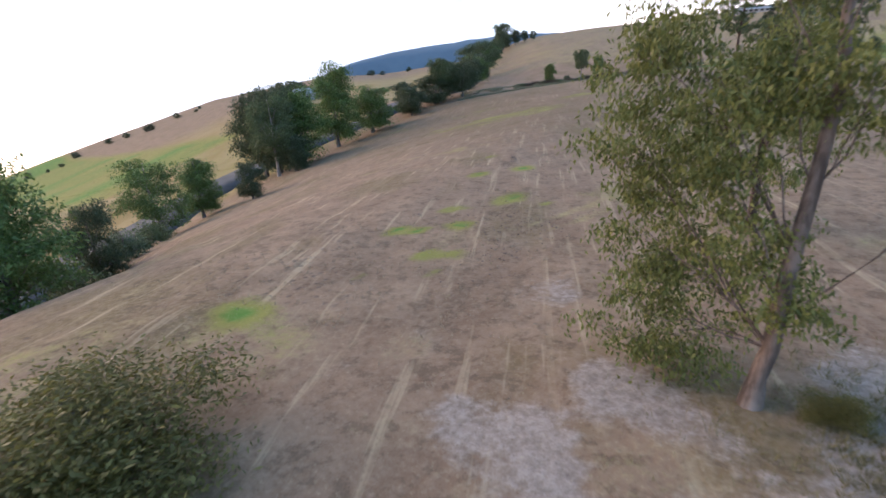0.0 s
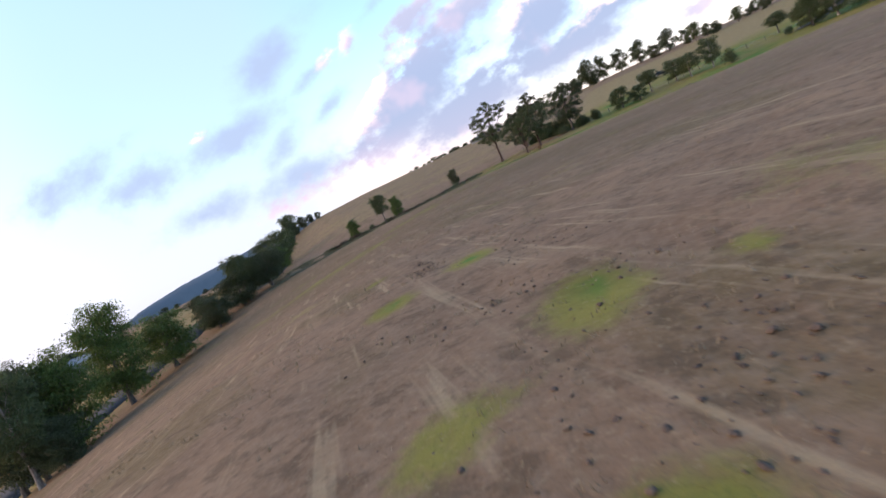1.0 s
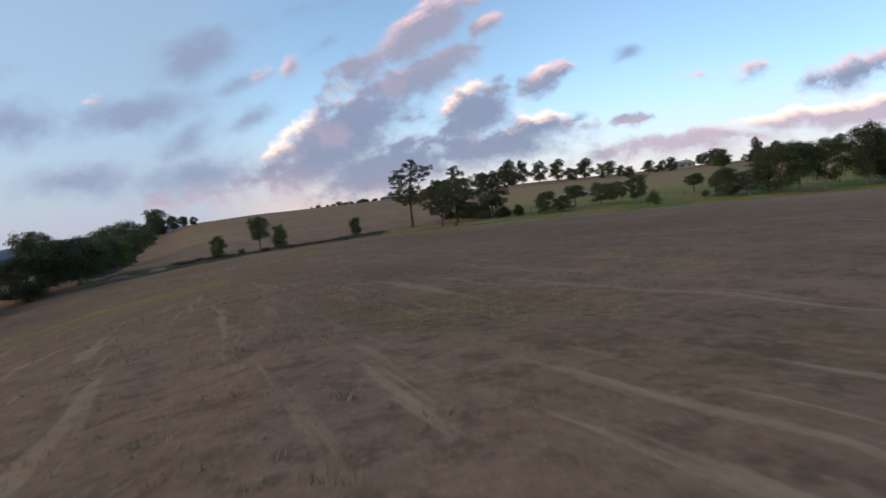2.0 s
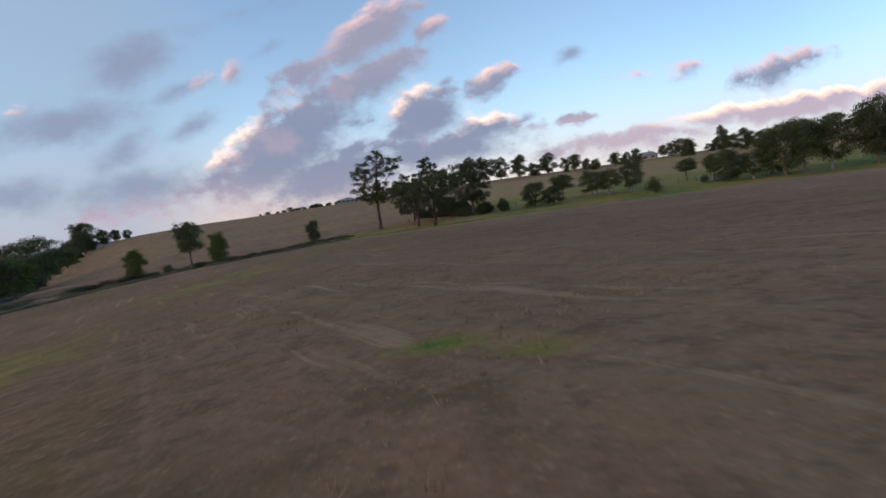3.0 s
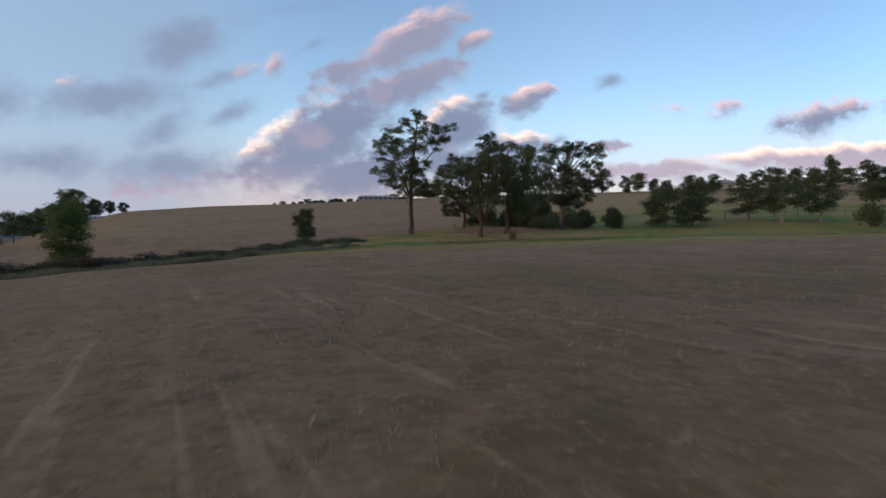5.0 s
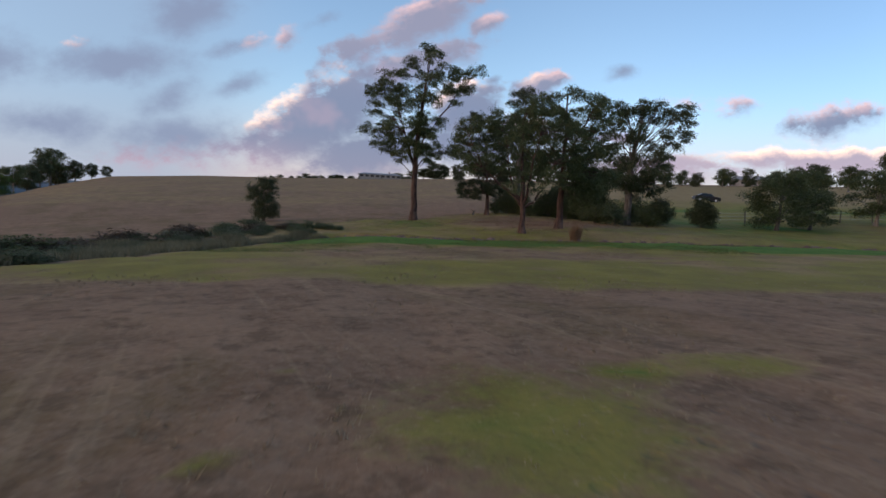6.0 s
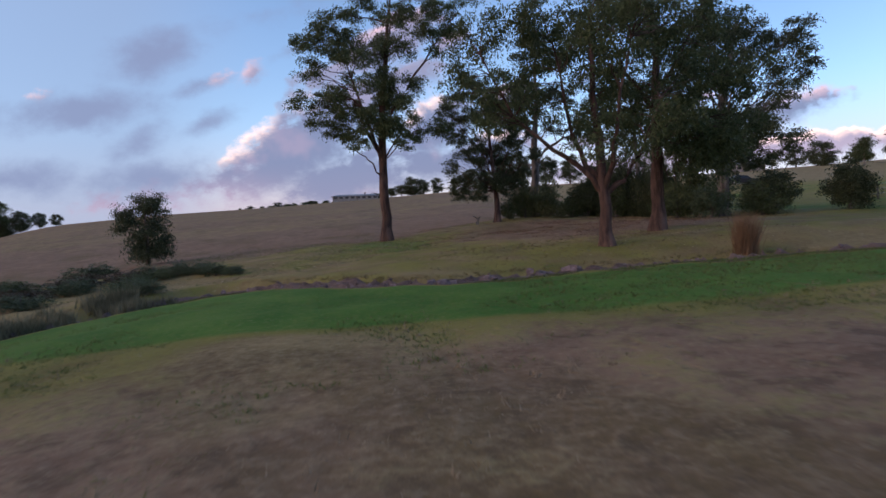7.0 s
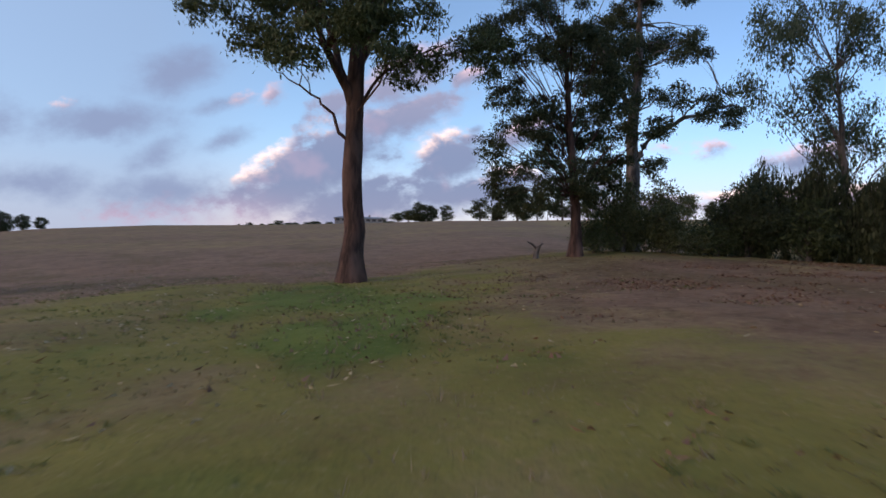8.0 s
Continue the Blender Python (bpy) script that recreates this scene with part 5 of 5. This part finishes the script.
# ---- trees along the road ----
ROADSIDE = [("wattle", 3.0, -147.3, 7.2, 6.4), ("wattle", 2.6, -150.4, 5.6, 5.0), ("gum_low", -2.7, -142.7, 5.0, 3.0), ("wattle_b", -17.5, -133.7, 7.4, 5.8), ("wattle", -22.0, -127.8, 6.3, 5.0), ("gum_low", -16.3, -125.6, 3.9, 3.0),
            ("bush", -15.8, -134.6, 1.8, 3.2), ("bush", -10.4, -137.4, 2.0, 3.4), ("bush_b", -5.8, -140.4, 2.2, 3.0), ("bush", 1.0, -145.0, 2.0, 3.6), ("gum_dark", -41.0, -108.4, 13.6, 9.6),
            ("gum", -33.2, -111.4, 11.6, 7.6), ("gum_low", -37.4, -108.2, 13.4, 7.6), ("wattle", -37.4, -104.1, 12.4, 9.0), ("gum_low", -30.5, -110.5, 5.0, 5.0), ("wattle", -41.5, -93.7, 15.0, 9.4),
            ("wattle", -42.0, -85.0, 9.0, 10.0), ("gum_low", -43.5, -72.5, 6.2, 6.6), ("gum_low", -49.4, -67.4, 7.0, 7.0), ("gum_b", -44.7, -61.5, 10.2, 6.0), ("gum_low", -45.5, -62.5, 6.8, 9.0),
            ("gum_dark", -41.5, -58.0, 7.6, 7.5), ("gum_low", -52.0, -50.0, 8.2, 9.0)]
for kind, x, y, h, w in ROADSIDE:
    plant(kind, x, y, h, w, "leafy green roadside tree at the paddock edge", "tree", "roadside trees")
ROW = [("gum_low", -60, -33, 9, 10), ("gum_dark", -68, -18, 10, 10), ("wattle", -78, 0, 10, 10), ("gum_low", -90, 18, 10, 11), ("gum", -100, 35, 15.5, 17), ("wattle", -118, 66, 11, 10),
       ("gum", -134, 94, 12, 11), ("wattle", -150, 122, 11, 11), ("gum", -163, 145, 12.5, 11), ("gum_low", -176, 167, 13, 11), ("gum_dark", -185, 185, 15, 11), ("gum_b", -194, 203, 21, 16), ("gum_low", -200, 214, 13, 12), ("gum_low", -212, 232, 12, 14), ("gum_dark", -189, 213, 12, 10), ("gum_dark", -184, 218, 9, 7), ("gum_low", -179, 222, 6.5, 6)]
for kind, x, y, h, w in ROW:
    plant(kind, x, y, h, w, "dark green eucalyptus in the long row beside the hill", "tree", "row beside the hill")

# ---- saplings and bushes along the creek ----
for n, (x, y, h, w) in enumerate(SCRUB):
    plant("scrub" if n % 3 else "bush", x, y, h, w, "low dark brown scrub on the far bank of the creek", "scrub", "creek scrub")
for x, y, h, w in ((-9.0, -35.4, 0.6, 2.2), (-10.4, -33.0, 0.5, 1.9), (-11.2, -30.2, 0.6, 2.4), (-11.5, -26.4, 0.5, 2.2), (-10.6, -23.0, 0.6, 2.2), (-9.6, -19.2, 0.6, 2.4), (-8.6, -17.6, 0.5, 1.8),
                   (-6.9, -15.6, 0.6, 1.8), (-4.4, -13.6, 0.4, 1.1), (-5.2, -13.0, 0.5, 1.4), (-6.0, -12.4, 0.6, 1.6), (-7.0, -12.2, 0.7, 1.5), (-8.2, -11.6, 0.6, 1.6), (-6.3, -16.6, 0.55, 1.5), (-5.6, -16.9, 0.45, 1.2), (-12.4, -8.8, 0.8, 2.4), (-9.4, -14.6, 0.7, 2.2), (-10.8, -16.8, 0.7, 2.4), (-12.2, -20.4, 0.7, 2.6), (-12.6, -13.6, 0.8, 2.4)):
    plant("bush_b", x, y, h, w, "low rounded grey-green shrub at the creek edge", "shrub", "creek shrubs")
for kind, x, y, h, w, words in (("gum_b", -20.5, -44.7, 7.2, 4.0, "slender young gum with a bare lower trunk by the creek"),
                                ("wattle", -20.7, -35.3, 5.3, 3.6, "small drooping green tree by the creek"),
                                ("wattle", -29.0, -42.2, 4.6, 3.0, "narrow young green tree by the creek"),
                                ("gum_low", -14.4, -0.6, 4.9, 3.4, "upright bushy tree at the creek head"),
                                ("bush", -25.5, -41.0, 1.4, 2.0, "low bush by the creek")):
    plant(kind, x, y, h, w, words, "tree")
for kind, x, y, h, w, words in (("bush_d", 26.1, -4.0, 2.8, 2.7, "rounded dark bush on the creek flat"), ("gum_mid", 32.9, -3.8, 6.0, 5.6, "dense dark rounded tree on the creek flat"),
                                ("gum_mid", 37.5, -1.5, 4.4, 4.9, "dense olive-grey tree on the creek flat"), ("gum_b", 41.7, 5.7, 6.4, 6.2, "open-crowned tree on the pasture"),
                                ("gum_mid_b", 47.4, 3.0, 6.4, 6.4, "grey-green tree beside the fence"), ("gum", 50.0, -0.6, 6.4, 6.2, "gum with a white trunk on the creek flat"),
                                ("gum_mid_b", 55.2, -0.6, 8.2, 5.8, "gum leaning over the creek"), ("bush", 57.4, -6.4, 3.8, 4.2, "round dark bush beside the creek"),
                                ("gum_b", 76.0, 15.7, 6.0, 6.0, "small round-headed tree on the pasture"), ("gum_b", 76.2, 4.0, 5.9, 3.7, "thin young tree on the pasture"),
                                ("gum_mid", 76.8, -0.4, 7.9, 7.2, "dark tree in the creek-side wood"), ("gum_mid_b", 81.0, -2.5, 6.8, 8.5, "spreading tree in the creek-side wood"),
                                ("gum_mid", 86.5, -4.5, 12.6, 11.6, "large dark tree in the creek-side wood"), ("gum", 92.0, -3.0, 13.0, 9.3, "pale-trunked gum in the creek-side wood"),
                                ("gum_mid_b", 97.0, -4.5, 13.2, 9.0, "tall gum in the creek-side wood"), ("gum_dark", 103.0, -9.0, 15.0, 10.0, "tall gum in the creek-side wood"),
                                ("gum_low", 110.0, -8.0, 13.5, 11.0, "dark gum in the creek-side wood"), ("gum_dark", 118.0, -12.0, 14.0, 11.0, "dark gum in the creek-side wood"),
                                ("gum_b", 85.0, 20.6, 6.0, 4.3, "small leaning tree by the driveway"), ("bush_b", 73.0, 2.8, 2.2, 2.4, "small green bush by the driveway")):
    plant(kind, x, y, h, w, words, "bush" if kind.startswith("bush") else "tree")

# ---- trees on the hill ----
HILL = [(91.7, 213, 16, 17), (95.7, 187, 10.6, 8.5), (98, 177, 12.5, 12), (100.5, 165, 8, 8), (102.4, 157, 7, 7.5), (113.7, 158, 9.8, 9), (130, 182, 8, 8), (130, 168, 9.8, 7.5), (157, 193, 9.6, 7.5),
        (153, 173, 10.5, 12), (151, 156, 12, 14), (131, 115, 11, 8), (176, 168, 9, 10.5), (157, 132, 15.5, 9), (156.5, 124, 10, 10.5), (156, 113, 12, 11.5), (165, 116, 9.5, 10), (164, 107, 9.5, 9),
        (180, 110, 11, 11), (192, 106, 12, 12), (205, 108, 11, 12), (220, 104, 12, 12)]
NORTH = [(-5.2, 247, 9.0, 14), (-11.5, 247, 6.0, 9), (0.5, 246, 7.5, 8), (7.9, 247, 8.0, 7), (-17, 247, 5.0, 8), (25, 246, 10.5, 12), (34, 246, 9.5, 8), (44, 244, 17, 15), (54, 243, 16, 10), (66, 240, 14, 12), (78, 236, 14, 13)]
for n, (x, y, h, w) in enumerate(HILL + [(x, y, 1.3 * h, 1.35 * w) for x, y, h, w in NORTH]):
    plant(("far_a", "far_b", "far_c")[(n * 7) % 3 if h < 15 else 0], x, y, 0.9 * h, 0.85 * w, "dark eucalyptus on the pasture hill", "tree", "hill trees")
    if n % 3 == 0:
        plant(("far_b", "far_a")[n % 2], x + 0.55 * w * (1 if n % 2 else -1), y - 3, h * 0.55, w * 0.7, "lower dark tree beside the hill eucalyptus", "tree", "hill trees")
rnd = random.Random(4)
for n in range(84):
    a, r = radians(-18 + 13.5 * (n / 83) ** 0.6 + rnd.uniform(-0.4, 0.4)), rnd.uniform(404, 430)
    h = rnd.uniform(1.2, 3.0) * (1.8 if n % 13 == 6 else 1)
    plant(("far_b", "far_a", "far_c")[n % 3], 10 + r * math.sin(a), -90 + r * math.cos(a), h, h * rnd.uniform(1.1, 2.3), "small dark tree on the hill crest", "tree", "crest trees", -0.3)
for x, y, h, w in ((-150, -28, 10, 13), (-158, -20, 9, 12), (-166, -8, 9, 12), (-140, -34, 8, 8), (-96, -92, 4, 5)):
    plant("far_b", x, y, h, w, "dark tree round the distant farm", "tree", "farm trees")
for n in range(26):
    a, r = radians(-92 + 1.85 * n + rnd.uniform(-1.6, 1.6)), rnd.uniform(395, 425)
    h = rnd.uniform(2.2, 5.2)
    plant(("far_b", "far_a")[n % 2], 10 + r * math.sin(a), -90 + r * math.cos(a), h, h * rnd.uniform(1.0, 1.8), "tiny dark tree on the far western rise", "tree", "western trees")


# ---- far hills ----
# a ridge whose blue haze lies in its material, with no air in between
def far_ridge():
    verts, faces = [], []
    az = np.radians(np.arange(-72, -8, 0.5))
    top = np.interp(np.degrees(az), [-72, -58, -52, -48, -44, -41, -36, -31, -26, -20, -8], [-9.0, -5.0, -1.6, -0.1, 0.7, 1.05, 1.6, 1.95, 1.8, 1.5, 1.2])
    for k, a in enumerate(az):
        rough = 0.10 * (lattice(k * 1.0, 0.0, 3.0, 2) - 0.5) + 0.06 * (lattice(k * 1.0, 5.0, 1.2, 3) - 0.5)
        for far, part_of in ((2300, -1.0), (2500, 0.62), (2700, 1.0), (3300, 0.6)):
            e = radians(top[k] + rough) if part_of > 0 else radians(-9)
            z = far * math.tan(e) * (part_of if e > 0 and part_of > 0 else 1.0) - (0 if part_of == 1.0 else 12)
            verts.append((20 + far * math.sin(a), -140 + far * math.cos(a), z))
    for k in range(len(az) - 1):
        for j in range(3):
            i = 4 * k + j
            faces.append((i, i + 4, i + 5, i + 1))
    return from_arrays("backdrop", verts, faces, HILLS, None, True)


tagged(far_ridge(), "wooded hills on the horizon, tinted blue as by haze", "hills", kind="structure")


# ---- farm buildings ----
def farmhouse(name, x, y, turn, length, depth, wall_h, roof_h, windows):
    house = new(name)
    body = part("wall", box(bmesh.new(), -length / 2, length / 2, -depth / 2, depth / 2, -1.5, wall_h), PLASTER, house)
    bm = bmesh.new()
    e, l, d = 0.7, length / 2 + 0.6, depth / 2 + 0.6
    pts = [bm.verts.new(p) for p in ((-l, -d, wall_h), (l, -d, wall_h), (l, d, wall_h), (-l, d, wall_h), (-l + depth * 0.4, 0, wall_h + roof_h), (l - depth * 0.4, 0, wall_h + roof_h))]
    for f in ((0, 1, 5, 4), (1, 2, 5), (2, 3, 4, 5), (3, 0, 4), (3, 2, 1, 0)):
        bm.faces.new([pts[i] for i in f])
    part("roof", bm, ROOFING, house, "grey sheet roof")
    for k in range(windows):
        wx = -length / 2 + (k + 0.5) * length / windows
        win = part("window", box(bmesh.new(), wx - 0.9, wx + 0.9, -depth / 2 - 0.06, -depth / 2 + 0.05, 0.6, 1.75), TIMBER, house)
        part("pane", box(bmesh.new(), wx - 0.8, wx + 0.8, -depth / 2 - 0.075, -depth / 2 - 0.05, 0.7, 1.65), GLAZING, win)
    part("door", box(bmesh.new(), 0.3, 1.3, -depth / 2 - 0.05, -depth / 2 + 0.05, 0, 1.95), TIMBER, house)
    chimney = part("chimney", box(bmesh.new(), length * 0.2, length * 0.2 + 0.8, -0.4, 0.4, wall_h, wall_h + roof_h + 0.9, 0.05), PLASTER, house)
    house.matrix_basis = pose(x, y, ground_z(x, y), 0, 0, turn)
    return house


tagged(farmhouse("farmhouse", -33.5, 224, 8, 22, 7, 1.9, 1.1, 8), "long low farmhouse with a grey roof on the hill crest", "house")
tagged(farmhouse("farmhouse", 146, 196, -30, 16, 8, 2.7, 2.0, 4), "pale farmhouse among trees on the hill", "house")
tagged(farmhouse("farmhouse", -152, -12, 60, 18, 8, 2.7, 2.0, 4), "distant pale farmhouse beyond the road", "house")


# ---- the parked car ----
def car(x, y, turn):
    thing = new("car")
    bm = bmesh.new()
    side = [(-2.3, 0.38), (-2.32, 0.75), (-2.2, 0.98), (-1.2, 1.03), (-0.55, 1.5), (0.9, 1.55), (1.75, 1.05), (2.25, 0.95), (2.3, 0.4)]
    rings = []
    for yy, pinch in ((-0.9, 0.0), (-0.82, 0.04), (0.82, 0.04), (0.9, 0.0)):
        rings.append([bm.verts.new((px_, yy * (0.82 if pz > 1.3 else 1.0), pz + (pinch if pz > 0.9 else -pinch))) for px_, pz in side])
    for a, b in zip(rings, rings[1:]):
        for k in range(len(side)):
            j = (k + 1) % len(side)
            bm.faces.new((a[k], a[j], b[j], b[k]))
    bm.faces.new(rings[0][::-1])
    bm.faces.new(rings[-1])
    bmesh.ops.recalc_face_normals(bm, faces=bm.faces)
    body = part("body", bm, PAINT, thing, "dark glossy body")
    for s in (-1, 1):
        bm = bmesh.new()
        w = [bm.verts.new((px_, s * (0.80 if pz > 1.3 else 0.925), pz)) for px_, pz in ((-0.95, 1.08), (-0.45, 1.42), (0.82, 1.46), (1.45, 1.08))]
        bm.faces.new(w)
        part("side_window", bm, GLAZING, thing)
        part("tail_lamp" if s < 0 else "headlight", box(bmesh.new(), (2.24 if s > 0 else -2.34), (2.34 if s > 0 else -2.26), -0.8, -0.45, 0.75, 0.92, 0.02), CHROME, thing)
    for wx in (-1.4, 1.4):
        for s in (-1, 1):
            bm = bmesh.new()
            bmesh.ops.create_cone(bm, cap_ends=True, segments=20, radius1=0.34, radius2=0.34, depth=0.22, matrix=pose(wx, s * 0.82, 0.34, 90))
            bmesh.ops.bevel(bm, geom=[e for e in bm.edges if abs((e.verts[0].co - e.verts[1].co).y) < 0.01], offset=0.03, segments=1, affect="EDGES")
            tyre = part("wheel", bm, RUBBER, thing)
            bm = bmesh.new()
            bmesh.ops.create_cone(bm, cap_ends=True, segments=14, radius1=0.21, radius2=0.19, depth=0.05, matrix=pose(wx, s * 0.925, 0.34, 90))
            part("rim", bm, CHROME, tyre)
    thing.matrix_basis = pose(x, y, ground_z(x, y) + 0.02, 0, -4, turn)
    return thing


tagged(car(52.6, 48.4, 172), "dark car parked on the grassy hillside", "car")


# ---- fence along the pasture, and the old stump ----
def fence(points, spacing):
    thing = new("fence")
    out = []
    for (ax, ay), (bx, by) in zip(points, points[1:]):
        n = int(math.hypot(bx - ax, by - ay) / spacing)
        out += [(ax + (bx - ax) * k / n, ay + (by - ay) * k / n) for k in range(n)]
    bm = bmesh.new()
    bmesh.ops.create_cone(bm, cap_ends=True, segments=7, radius1=0.07, radius2=0.06, depth=1.6, matrix=pose(0, 0, 0.5))
    first = part("post", bm, TIMBER, thing)
    for k, (x, y) in enumerate(out):
        post = first if k == 0 else new("post", first.data)
        post.parent = thing
        post.matrix_basis = pose(x, y, ground_z(x, y), (k * 37 % 9) - 4, (k * 53 % 7) - 3, k * 40)
    for h in (0.45, 0.8, 1.12):
        verts, faces = [], []
        tube(verts, faces, [Vector((x, y, ground_z(x, y) + h)) for x, y in out], [0.008] * len(out), 4)
        from_arrays("wire", verts, faces, CHROME, thing)
    return thing


tagged(fence([(30, 2), (46, 6), (66, 9), (96, 8), (130, 2)], 4.0), "weathered post and wire fence across the pasture", "fence")


def stump(x, y):
    verts, faces = [], []
    tube(verts, faces, [Vector(p) for p in ((0, 0, -0.2), (0.02, 0, 0.15), (0.1, 0.02, 0.38), (0.26, 0.02, 0.55))], [0.13, 0.10, 0.08, 0.05], 8)
    tube(verts, faces, [Vector(p) for p in ((0.08, 0, 0.3), (-0.1, 0.03, 0.5), (-0.3, 0.03, 0.6))], [0.05, 0.04, 0.02], 6)
    ob = from_arrays("stump", verts, faces, BARK_GREY)
    ob.matrix_basis = pose(x, y, ground_z(x, y))
    return ob


tagged(stump(6.0, 3.7), "broken grey forked stump on the mound crest", "stump")

# ---- stones of the creek bank, piece by piece ----
rnd = random.Random(77)
for k in range(298):
    run = min(112.0, max(79.5, rnd.gauss(93.5, 2.6) if rnd.random() < 0.55 else 79.5 + 27 * rnd.random()))
    heart = math.exp(-(((run - 93.5) / 3.0) ** 2))
    one_stone(run, rnd.uniform(0.12, 1.3), 0.06 + (0.07 + 0.17 * heart) * rnd.random() ** 1.6, rnd, bank)
verts, faces = [], []
for k in range(3600):
    run = 79.5 + 55 * rnd.random() ** 1.8
    x, y, nx, ny = edge_at(run)
    d, size = rnd.uniform(0.15, 1.7), 0.018 + 0.06 * rnd.random() ** 2
    x, y = x + nx * d, y + ny * d
    me = STONES[rnd.randrange(len(STONES))]
    m = pose(x, y, bed(x, y) + size * 0.1, rnd.uniform(-55, 55), rnd.uniform(-55, 55), rnd.uniform(0, 360)) @ Matrix.Scale(size, 4)
    start = len(verts)
    verts += [tuple(m @ v.co) for v in me.vertices]
    faces += [tuple(start + i for i in p.vertices) for p in me.polygons]
tagged(from_arrays("small_stones", verts, faces, STONE, bank), "small loose stones", kind="stuff")


# ---- trodden clods along the stock track ----
verts, faces = [], []
TRODDEN = [(19.0, -138.7, 0.8, 0.6, 130), (20.2, -140.9, 0.35, 0.9, 90), (20.9, -142.0, 0.4, 0.5, 50), (18.8, -138.6, 0.9, 0.9, 90), (16.6, -132.9, 0.5, 0.5, 60), (17.4, -135.4, 0.9, 1.3, 160)]
spots = [(rnd.gauss(cx, sx), rnd.gauss(cy, sy), 0.012 + 0.03 * rnd.random() ** 2) for cx, cy, sx, sy, count in TRODDEN for k in range(count)]
for k in range(820):
    # the worn line that the stock follow
    along, off = rnd.random() ** 0.75, rnd.gauss(0, 1)
    off *= 0.08 + 0.22 * along
    spots.append((13.0 + 2.4 * along + 0.89 * off, -127.8 - 4.8 * along + 0.45 * off, 0.009 + 0.020 * rnd.random() ** 2))
for x, y, size in spots:
    me = STONES[rnd.randrange(len(STONES))]
    m = pose(x, y, ground_z(x, y) + 0.004, rnd.uniform(-25, 25), rnd.uniform(-25, 25), rnd.uniform(0, 360)) @ Matrix.Diagonal((size, size * 1.2, size * 0.9, 1))
    start = len(verts)
    verts += [tuple(m @ v.co) for v in me.vertices]
    faces += [tuple(start + i for i in p.vertices) for p in me.polygons]
tagged(from_arrays("soil_clods", verts, faces, CLOD), "dark trodden clods of soil on the paddock", "soil clods", kind="stuff")
